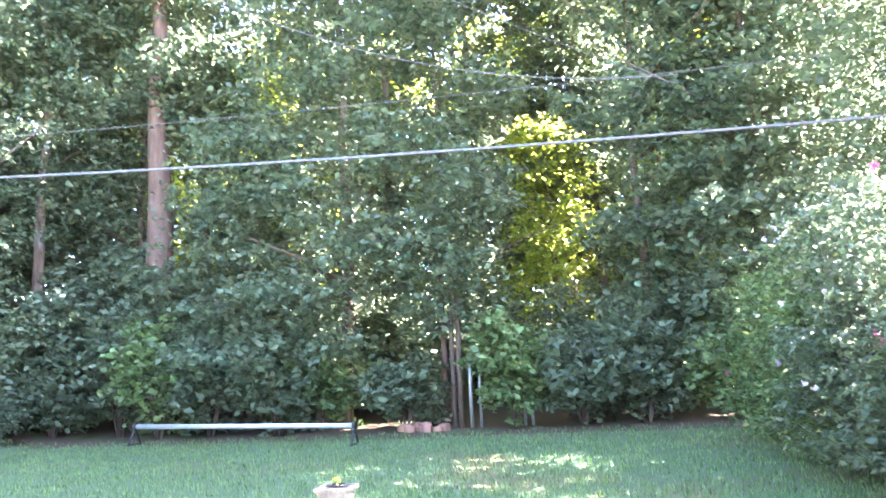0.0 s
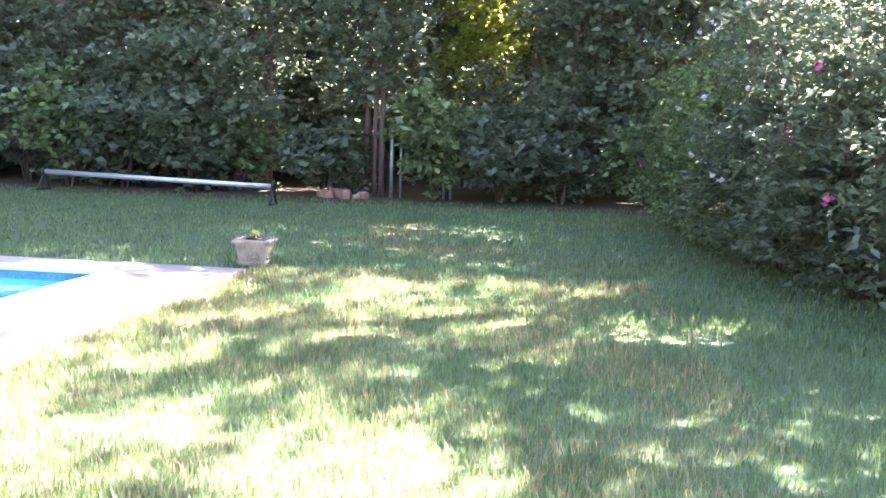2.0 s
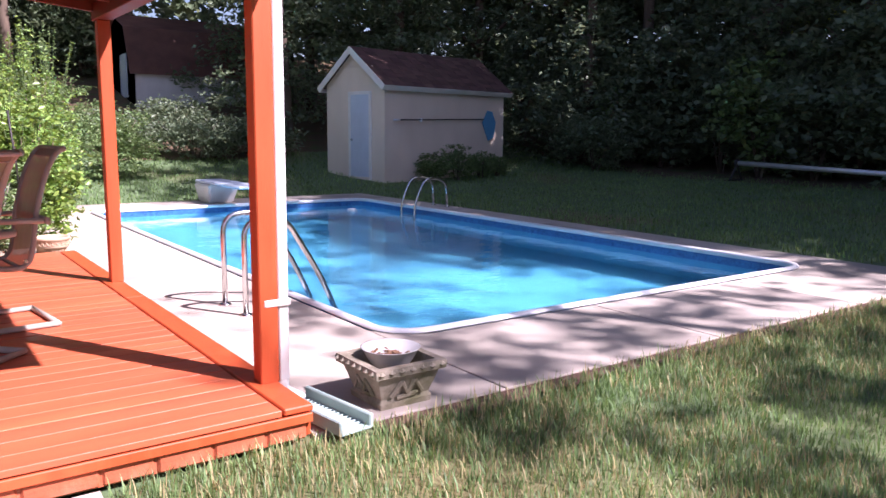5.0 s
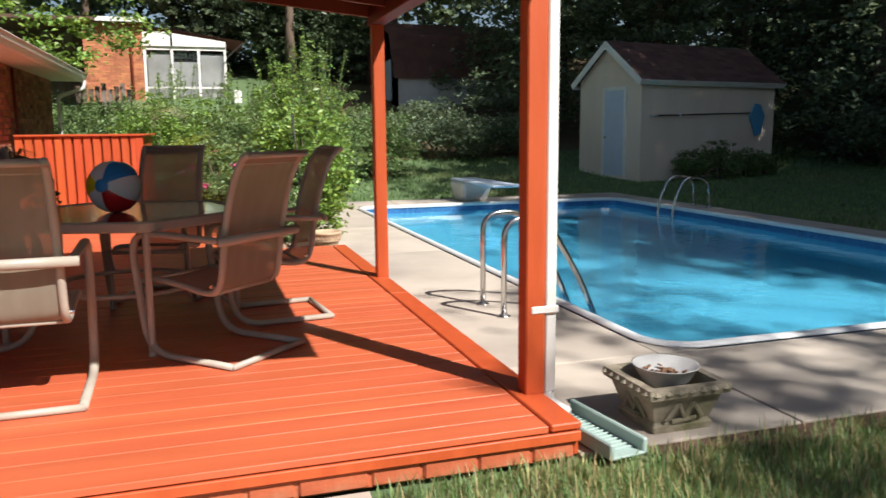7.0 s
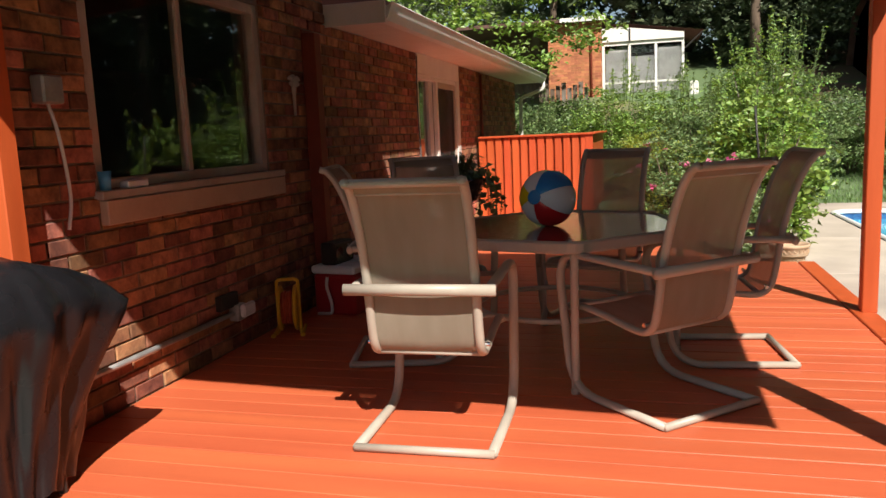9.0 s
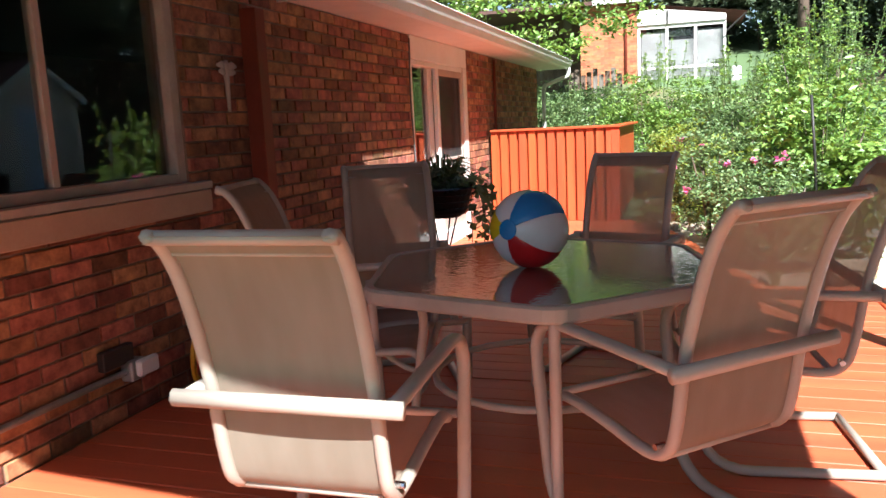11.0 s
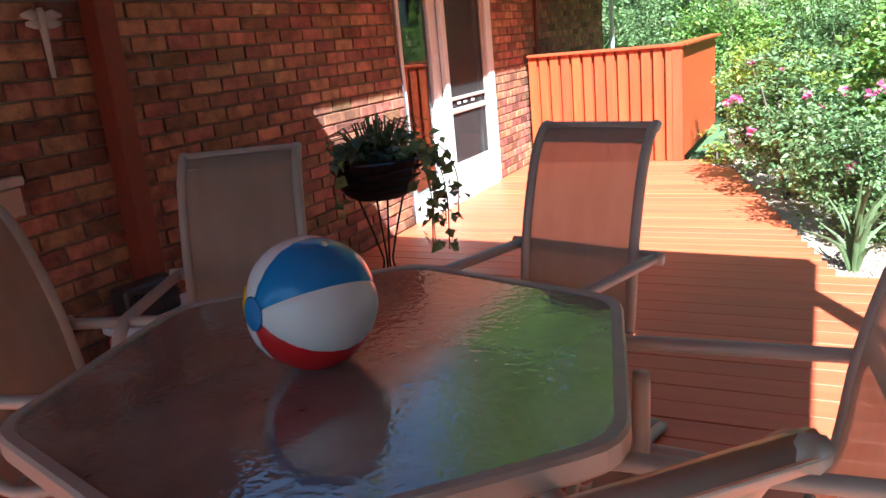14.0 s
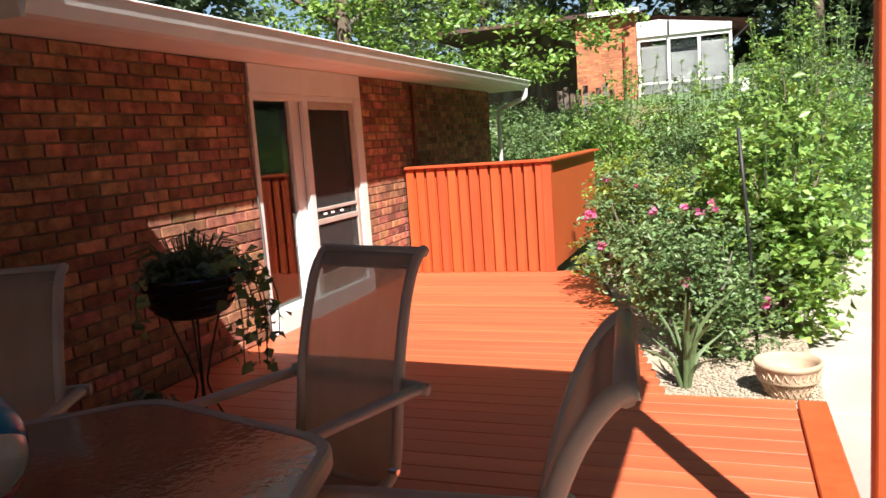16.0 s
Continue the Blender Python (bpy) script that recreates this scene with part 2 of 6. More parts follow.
# dry straw, also used as the yellow of sunlit grass
M["straw"] = pmat("dry_and_sunlit_grass_blade", (0.44, 0.37, 0.19), (0.34, 0.29, 0.14), 1.2, 0.6, bump=0, island=0.3, trans=0.25)
M["ground"] = pmat("lawn_ground", (0.115, 0.175, 0.075), (0.09, 0.14, 0.06), 0.8, 0.95, bump=0.6, bscale=45, fine=0.5, stain=(0.16, 0.14, 0.06))
M["litter"] = pmat("leaf_litter", (0.14, 0.085, 0.05), (0.075, 0.06, 0.03), 4.0, 0.95, bump=0.9, bscale=30, fine=0.5, stain=(0.07, 0.1, 0.03))
M["earthrock"] = pmat("red_clay_rock", (0.4, 0.22, 0.15), (0.3, 0.16, 0.1), 6.0, 0.95, bump=0.8, rand=0.2)
M["bundle"] = pmat("bundled_cable_jacket", (0.2, 0.2, 0.22), (0.13, 0.13, 0.14), 8.0, 0.5, bump=0.1)
M["wire"] = pmat("cable_jacket", (0.16, 0.16, 0.16), (0.1, 0.1, 0.1), 6.0, 0.4, bump=0.02)
M["ember"] = pmat("mulch_chips", (0.3, 0.16, 0.09), (0.18, 0.1, 0.06), 30.0, 0.9, bump=0.8)
M["paper"] = pmat("paper", (0.75, 0.74, 0.72), (0.68, 0.67, 0.65), 4.0, 0.8, bump=0.05)
M["water"] = None


def water_material():
    m = bpy.data.materials.new("pool_water")
    m.use_nodes = True
    N, L = m.node_tree.nodes, m.node_tree.links
    b = N["Principled BSDF"]
    b.inputs["Base Color"].default_value = (0.72, 0.96, 1.0, 1)
    b.inputs["Roughness"].default_value = 0.03
    b.inputs["IOR"].default_value = 1.33
    b.inputs["Transmission Weight"].default_value = 1.0
    tc = N.new("ShaderNodeTexCoord")
    n1 = N.new("ShaderNodeTexNoise")
    n1.inputs["Scale"].default_value, n1.inputs["Detail"].default_value = 2.2, 3.0
    n2 = N.new("ShaderNodeTexNoise")
    n2.inputs["Scale"].default_value, n2.inputs["Detail"].default_value = 7.0, 2.0
    ad = N.new("ShaderNodeMath")
    L.new(tc.outputs["Object"], n1.inputs["Vector"])
    L.new(tc.outputs["Object"], n2.inputs["Vector"])
    mu = N.new("ShaderNodeMath")
    mu.operation = "MULTIPLY"
    mu.inputs[1].default_value = 0.35
    L.new(n2.outputs["Fac"], mu.inputs[0])
    L.new(n1.outputs["Fac"], ad.inputs[0])
    L.new(mu.outputs[0], ad.inputs[1])
    bp = N.new("ShaderNodeBump")
    bp.inputs["Strength"].default_value, bp.inputs["Distance"].default_value = 0.5, 0.02
    L.new(ad.outputs[0], bp.inputs["Height"])
    L.new(bp.outputs[0], b.inputs["Normal"])
    return m


M["water"] = water_material()


def table_glass_material():
    """Tinted safety glass with a fine hammered ripple and faint wiping marks."""
    m = bpy.data.materials.new("rippled_table_glass")
    m.use_nodes = True
    N, L = m.node_tree.nodes, m.node_tree.links
    b = N["Principled BSDF"]
    b.inputs["IOR"].default_value = 1.5
    b.inputs["Transmission Weight"].default_value = 0.25
    b.inputs["Coat Weight"].default_value = 1.0
    b.inputs["Coat Roughness"].default_value = 0.0
    b.inputs["Coat IOR"].default_value = 1.5
    tc = N.new("ShaderNodeTexCoord")
    fine = N.new("ShaderNodeTexNoise")
    fine.inputs["Scale"].default_value, fine.inputs["Detail"].default_value = 38.0, 1.0
    fine.inputs["Distortion"].default_value = 0.6
    wide = N.new("ShaderNodeTexNoise")
    wide.inputs["Scale"].default_value, wide.inputs["Detail"].default_value = 3.0, 6.0
    for n in (fine, wide):
        L.new(tc.outputs["Object"], n.inputs["Vector"])
    ramp = N.new("ShaderNodeValToRGB")
    ramp.color_ramp.elements[0].position, ramp.color_ramp.elements[1].position = 0.38, 0.66
    ramp.color_ramp.elements[0].color, ramp.color_ramp.elements[1].color = (0.2, 0.165, 0.14, 1), (0.33, 0.28, 0.24, 1)
    L.new(wide.outputs["Fac"], ramp.inputs["Fac"])
    L.new(ramp.outputs["Color"], b.inputs["Base Color"])
    rough = N.new("ShaderNodeMapRange")
    rough.inputs["From Min"].default_value, rough.inputs["From Max"].default_value = 0.4, 0.7
    rough.inputs["To Min"].default_value, rough.inputs["To Max"].default_value = 0.02, 0.1
    L.new(wide.outputs["Fac"], rough.inputs["Value"])
    L.new(rough.outputs[0], b.inputs["Roughness"])
    bp = N.new("ShaderNodeBump")
    bp.inputs["Strength"].default_value, bp.inputs["Distance"].default_value = 0.24, 0.004
    L.new(fine.outputs["Fac"], bp.inputs["Height"])
    L.new(bp.outputs[0], b.inputs["Normal"])
    L.new(bp.outputs[0], b.inputs["Coat Normal"])
    return m


M["tableglass"] = table_glass_material()


# ---- mesh helpers ----
def to_mesh(bm, name, material, smooth=False):
    me = bpy.data.meshes.new(name)
    bmesh.ops.recalc_face_normals(bm, faces=bm.faces)
    bm.to_mesh(me)
    bm.free()
    me.materials.append(material)
    if smooth:
        me.polygons.foreach_set("use_smooth", [True] * len(me.polygons))
    return me


def part(name, bm, material, parent, label="", smooth=False, m=None):
    """Links a bmesh (or a ready mesh) as one mesh object under a thing or a part."""
    me = bm if isinstance(bm, bpy.types.Mesh) else to_mesh(bm, name, material, smooth)
    ob = new(name, me)
    ob.parent = parent
    if m is not None:
        ob.matrix_basis = m
    if label:
        tagged(ob, label)
    return ob


def thing(name, m, label, category, group=""):
    ob = new(name)
    ob.empty_display_size = 0.1
    ob.matrix_basis = m
    return tagged(ob, label, category, group)


def solid(name, bm, material, label="", category="", kind="", smooth=False, group="", m=None):
    ob = new(name, to_mesh(bm, name, material, smooth))
    if m is not None:
        ob.matrix_basis = m
    return tagged(ob, label, category, group, kind)


def box(bm, x0, y0, z0, x1, y1, z1, bevel=0.0, m=None):
    r = bmesh.ops.create_cube(bm, size=1.0)
    vs = r["verts"]
    mm = Matrix.Translation(((x0 + x1) / 2, (y0 + y1) / 2, (z0 + z1) / 2)) @ Matrix.Diagonal((abs(x1 - x0), abs(y1 - y0), abs(z1 - z0), 1))
    bmesh.ops.transform(bm, matrix=(m @ mm) if m is not None else mm, verts=vs)
    if bevel:
        es = list({e for v in vs for e in v.link_edges})
        bmesh.ops.bevel(bm, geom=es, offset=bevel, segments=1, affect="EDGES", profile=0.5)
    return bm


def bx(*a, **k):
    return box(bmesh.new(), *a, **k)


def tube(bm, pts, r, n=8, closed=False, flat=1.0, caps=True):
    """Sweeps a circle (or an ellipse: flat) along a polyline; r may be a list."""
    P = [Vector(p) for p in pts]
    k = len(P)
    rs = r if isinstance(r, (list, tuple)) else [r] * k
    rings, up = [], None
    for i, p in enumerate(P):
        a = P[(i - 1) % k] if (i or closed) else p
        c = P[(i + 1) % k] if (i < k - 1 or closed) else p
        t = (c - a).normalized()
        if up is None:
            up = Vector((0, 0, 1)) if abs(t.z) < 0.9 else Vector((1, 0, 0))
        s = t.cross(up).normalized()
        up = s.cross(t).normalized()
        rings.append([bm.verts.new(p + (s * math.cos(w) * flat + up * math.sin(w)) * rs[i]) for w in [2 * math.pi * j / n for j in range(n)]])
    for i in range(k if closed else k - 1):
        A, B = rings[i], rings[(i + 1) % k]
        for j in range(n):
            bm.faces.new((A[j], A[(j + 1) % n], B[(j + 1) % n], B[j]))
    if caps and not closed:
        bm.faces.new(rings[0][::-1])
        bm.faces.new(rings[-1])
    return bm


def tb(*a, **k):
    return tube(bmesh.new(), *a, **k)


def curve_pts(pts, n=6):
    """Catmull-Rom through the points."""
    P = [Vector(p) for p in pts]
    P = [P[0] * 2 - P[1]] + P + [P[-1] * 2 - P[-2]]
    out = []
    for i in range(1, len(P) - 2):
        for j in range(n):
            u = j / n
            a, b, c, d = P[i - 1], P[i], P[i + 1], P[i + 2]
            out.append(0.5 * ((2 * b) + (c - a) * u + (2 * a - 5 * b + 4 * c - d) * u * u + (3 * b - a - 3 * c + d) * u ** 3))
    out.append(P[-2])
    return out


def round_pts(pts, r, n=4):
    """Polyline with its inner corners rounded."""
    P = [Vector(p) for p in pts]
    out = [P[0]]
    for a, b, c in zip(P, P[1:], P[2:]):
        d1, d2 = (a - b), (c - b)
        k = min(r, d1.length * 0.45, d2.length * 0.45)
        s, e = b + d1.normalized() * k, b + d2.normalized() * k
        for j in range(n + 1):
            u = j / n
            out.append(s * (1 - u) ** 2 + b * 2 * u * (1 - u) + e * u * u)
    out.append(P[-1])
    return out


def lathe(bm, prof, n=24, m=None):
    rings = []
    for r, z in prof:
        ring = [bm.verts.new((r * math.cos(2 * math.pi * j / n), r * math.sin(2 * math.pi * j / n), z)) for j in range(n)]
        rings.append(ring)
    for A, B in zip(rings, rings[1:]):
        for j in range(n):
            bm.faces.new((A[j], A[(j + 1) % n], B[(j + 1) % n], B[j]))
    if prof[0][0] > 1e-4:
        bm.faces.new(rings[0][::-1])
    if prof[-1][0] > 1e-4:
        bm.faces.new(rings[-1])
    bmesh.ops.remove_doubles(bm, verts=bm.verts, dist=1e-5)
    if m is not None:
        bmesh.ops.transform(bm, matrix=m, verts=bm.verts)
    return bm


def prism(bm, poly, z0, z1, bevel=0.0):
    lo = [bm.verts.new((x, y, z0)) for x, y in poly]
    hi = [bm.verts.new((x, y, z1)) for x, y in poly]
    n = len(poly)
    bm.faces.new(lo[::-1])
    top = bm.faces.new(hi)
    for i in range(n):
        bm.faces.new((lo[i], lo[(i + 1) % n], hi[(i + 1) % n], hi[i]))
    if bevel:
        bmesh.ops.bevel(bm, geom=list(top.edges), offset=bevel, segments=2, affect="EDGES", profile=0.5)
    return bm


def raw_mesh(name, verts, tris, material):
    """A triangle mesh from arrays."""
    me = bpy.data.meshes.new(name)
    nv, nf = len(verts), len(tris)
    me.vertices.add(nv)
    me.vertices.foreach_set("co", np.asarray(verts, np.float32).ravel())
    me.loops.add(nf * 3)
    me.loops.foreach_set("vertex_index", np.asarray(tris, np.int32).ravel())
    me.polygons.add(nf)
    me.polygons.foreach_set("loop_start", np.arange(nf, dtype=np.int32) * 3)
    me.polygons.foreach_set("loop_total", np.full(nf, 3, np.int32))
    me.update(calc_edges=True)
    me.materials.append(material)
    return me


def leaves(name, centres, size, material, rng, width=0.5, droop=0.3, flatness=0.6, fold=0.18, spread=0.35):
    """Folded leaves of two triangles each at the given places."""
    c = np.asarray(centres, float)
    n = len(c)
    a = rng.uniform(0, 2 * math.pi, n)
    d = np.stack([np.cos(a), np.sin(a), rng.normal(-droop, 0.45, n)], 1)
    d /= np.linalg.norm(d, axis=1)[:, None]
    up = rng.normal(0, 1 - flatness, (n, 3)) + np.array([0, 0, 1.0]) * flatness
    s = np.cross(d, up)
    s /= np.linalg.norm(s, axis=1)[:, None] + 1e-9
    nn = np.cross(s, d)
    L = (size * rng.uniform(1 - spread, 1 + spread, n))[:, None]
    v = np.empty((n, 4, 3))
    v[:, 0] = c - d * L * 0.5
    v[:, 1] = c + s * L * width * 0.5 + nn * L * fold - d * L * 0.06
    v[:, 2] = c + d * L * 0.5
    v[:, 3] = c - s * L * width * 0.5 + nn * L * fold - d * L * 0.06
    k = np.arange(n)[:, None] * 4
    t = np.stack([k + np.array([[0, 1, 2]]), k + np.array([[0, 2, 3]])], 1).reshape(-1, 3)
    return raw_mesh(name, v.reshape(-1, 3), t, material)


def clumps(blobs, n_clumps, per, radius, rng, squash=0.42, shell=2.4):
    """Leaf places: clumps that fill the outer part of ellipsoids (x, y, z, rx, ry, rz)."""
    w = np.array([b[3] * b[4] * b[5] for b in blobs]) ** 0.7
    idx = rng.choice(len(blobs), n_clumps, p=w / w.sum())
    B = np.array(blobs, float)[idx]
    d = rng.normal(0, 1, (n_clumps, 3))
    d /= np.linalg.norm(d, axis=1)[:, None]
    rad = rng.uniform(0, 1, n_clumps) ** (1 / shell)
    rad *= rng.uniform(0.85, 1.15, n_clumps)
    cc = B[:, :3] + d * rad[:, None] * B[:, 3:]
    k = rng.poisson(per, n_clumps) + 1
    rep = np.repeat(cc, k, axis=0)
    rr = np.repeat(radius * rng.uniform(0.6, 1.4, n_clumps), k)
    off = rng.normal(0, 0.5, (len(rep), 3)) * rr[:, None]
    off[:, 2] *= squash
    return rep + off


# ---- plan ----
D = 0.16            # deck surface
WX = -3.81          # face of the house wall
DECK_X, DECK_Y0, DECK_Y1, FENCE_Y = 0.09, -0.38, 5.02, 8.82
POOL = (1.33, 0.92, 6.5, 10.5)
CONC = (0.11, -0.34, 7.25, 11.8)


def ground_z(x, y):
    """Height of the ground: level by the house, rising to the woods and up the hill behind."""
    x, y = np.asarray(x, float), np.asarray(y, float)
    r1 = np.clip((y - 12.3) / 14, 0, 1.6)
    r2 = np.clip((x - 9.0) / 9, 0, 3)
    r3 = np.clip((-y - 6.5) / 10, 0, 2)
    z = 2.6 * r1 ** 1.3 + 0.4 * r2 ** 1.5 + 0.4 * r3 ** 1.5 + 0.15 * np.clip((y - 10.6) / 1.2, 0, 1) * np.clip((x - 7.3) / 0.5, 0, 1)
    return np.maximum(z * np.clip((x + 14) / 10, 0.3, 1), 0)


def build_ground():
    hole = (POOL[0] - 0.03, POOL[1] - 0.03, POOL[2] + 0.03, POOL[3] + 0.03)
    gx = np.unique(np.concatenate([np.linspace(-60, -6, 14), np.linspace(-5, 22, 55), np.linspace(24, 60, 12), np.array([-2600, -800, -200, 120, 300, 900, 2600]), hole[::2]]))
    gy = np.unique(np.concatenate([np.linspace(-60, -12, 12), np.linspace(-11, 28, 79), np.linspace(30, 60, 9), np.array([-2600, -800, -200, 120, 300, 900, 2600]), hole[1::2]]))
    X, Y = np.meshgrid(gx, gy)
    Z = ground_z(X, Y)
    rng = np.random.default_rng(3)
    Z += np.where((X > 7.6) | (Y < -0.8), rng.normal(0, 0.008, Z.shape), -0.03)
    nx, ny = len(gx), len(gy)
    bm = bmesh.new()
    vs = [bm.verts.new((X.flat[i], Y.flat[i], Z.flat[i])) for i in range(nx * ny)]
    for j in range(ny - 1):
        for i in range(nx - 1):
            cx, cy = (gx[i] + gx[i + 1]) / 2, (gy[j] + gy[j + 1]) / 2
            if hole[0] < cx < hole[2] and hole[1] < cy < hole[3]:
                continue
            f = bm.faces.new((vs[j * nx + i], vs[j * nx + i + 1], vs[(j + 1) * nx + i + 1], vs[(j + 1) * nx + i]))
            f.material_index = 1 if (cx > 15.4 or cy < -7.3 or (cy > 17 and cx > 3)) else 0
    me = to_mesh(bm, "ground", M["ground"], True)
    me.materials.append(M["litter"])
    tagged(new("ground", me), "lawn of patchy green grass running into woodland soil", "ground", kind="structure")


build_ground()


# ---- pool ----
def round_rect(x0, y0, x1, y1, r, n=6):
    out = []
    for cx, cy, a0 in ((x1 - r, y0 + r, -90), (x1 - r, y1 - r, 0), (x0 + r, y1 - r, 90), (x0 + r, y0 + r, 180)):
        for k in range(n + 1):
            a = radians(a0 + 90 * k / n)
            out.append((cx + r * math.cos(a), cy + r * math.sin(a)))
    return out


def build_pool():
    x0, y0, x1, y1 = POOL
    rim = round_rect(x0, y0, x1, y1, 0.3)
    n = len(rim)
    cx, cy = (x0 + x1) / 2, (y0 + y1) / 2
    pool = thing("swimming_pool", pose(cx, cy, 0), "in-ground pool with blue liner and white coping", "pool")
    loc = [(x - cx, y - cy) for x, y in rim]
    bm = bmesh.new()
    top = [bm.verts.new((x, y, -0.2)) for x, y in loc]
    bot = [bm.verts.new((x * 0.97, y * 0.98, -1.25 - 0.6 * (y > 1))) for x, y in loc]
    for i in range(n):
        bm.faces.new((top[i], top[(i + 1) % n], bot[(i + 1) % n], bot[i]))
    bm.faces.new(bot[::-1])
    part("liner", bm, M["liner"], pool, "light blue vinyl pool liner")
    bm = bmesh.new()
    a = [bm.verts.new((x, y, -0.02)) for x, y in loc]
    b = [bm.verts.new((x, y, -0.2)) for x, y in loc]
    for i in range(n):
        bm.faces.new((a[i], a[(i + 1) % n], b[(i + 1) % n], b[i]))
    part("liner_band", bm, M["band"], pool, "dark blue patterned band at the waterline")
    bm = bmesh.new()
    prof = [(-0.015, -0.03), (-0.03, 0.0), (-0.02, 0.022), (0.0, 0.03), (0.045, 0.028), (0.055, 0.005)]
    rows = []
    for off, z in prof:
        rr = round_rect(x0 - off, y0 - off, x1 + off, y1 + off, 0.3 + off)
        rows.append([bm.verts.new((x - cx, y - cy, z)) for x, y in rr])
    for A, B in zip(rows, rows[1:]):
        for i in range(n):
            bm.faces.new((A[i], A[(i + 1) % n], B[(i + 1) % n], B[i]))
    part("coping", bm, M["coping"], pool, "white rounded coping strip", smooth=True)
    bm = bmesh.new()
    bm.faces.new([bm.verts.new((x, y, -0.115)) for x, y in loc])
    w = solid("water", bm, M["water"], "clear blue pool water with small ripples", "water", "structure", m=pose(cx, cy, 0))
    w.visible_shadow = False
    # skimmer float near the far corner
    f = thing("pool_float", pose(5.7, 9.4, -0.115), "small white float on the pool water", "float")
    part("bobber", lathe(bmesh.new(), [(0, -0.05), (0.08, -0.03), (0.1, 0.01), (0.07, 0.05), (0, 0.06)], 16), M["whiteplastic"], f, smooth=True)


build_pool()


def slab_poly(name_parent, poly, z0, z1, mat, nm="slab"):
    cx, cy = sum(p[0] for p in poly) / len(poly), sum(p[1] for p in poly) / len(poly)
    bm = prism(bmesh.new(), [(x - cx, y - cy) for x, y in poly], z0, z1, 0.008)
    return part(nm, bm, mat, name_parent, m=pose(cx, cy, 0))


def build_concrete():
    base = bmesh.new()
    x0, y0, x1, y1 = CONC
    px0, py0, px1, py1 = POOL
    for a in ((x0 + .02, y0 + .02, x1 - .02, py0 - .06), (x0 + .02, py1 + .06, x1 - .02, y1 - .02), (x0 + .02, py0 - .06, px0 - .06, py1 + .06), (px1 + .06, py0 - .06, x1 - .02, py1 + .06)):
        box(base, a[0], a[1], -0.12, a[2], a[3], -0.012)
    pav = solid("pavement", base, M["soil"], "pale concrete pool deck in large slabs", "pavement", "structure")
    g = 0.006
    def s(a, b, c, d):
        slab_poly(pav, [(a + g, b + g), (c - g, b + g), (c - g, d - g), (a + g, d - g)], -0.1, 0.0, M["concrete"])
    i = 0.058
    for a, b in ((x0, 1.27), (1.27, 3.2), (3.2, 5.1), (5.1, x1)):
        s(a, y0, b, py0 - i)
    ys = [py0 - i, 3.0, 5.3, 7.7, py1 + i]
    for a, b in zip(ys, ys[1:]):
        s(x0 if b < 5.4 else 0.125, a, px0 - i, b)
        s(px1 + i, a, x1, b)
    for a, b in ((0.125, 2.2), (2.2, 4.6), (4.6, x1)):
        s(a, py1 + i, b, y1)
    # rounded pool corners filled
    for (qx, qy, sx, sy) in ((px0, py0, 1, 1), (px1, py0, -1, 1), (px0, py1, 1, -1), (px1, py1, -1, -1)):
        pts = [(qx - sx * i, qy - sy * i)]
        r = 0.3 + i
        cx, cy = qx + sx * 0.3, qy + sy * 0.3
        arc = [(cx - sx * r * math.cos(radians(t)), cy - sy * r * math.sin(radians(t))) for t in range(0, 91, 15)]
        poly = pts + arc if sx * sy < 0 else pts + arc[::-1]
        slab_poly(pav, poly, -0.1, -0.002, M["concrete"], "corner_fill")


build_concrete()


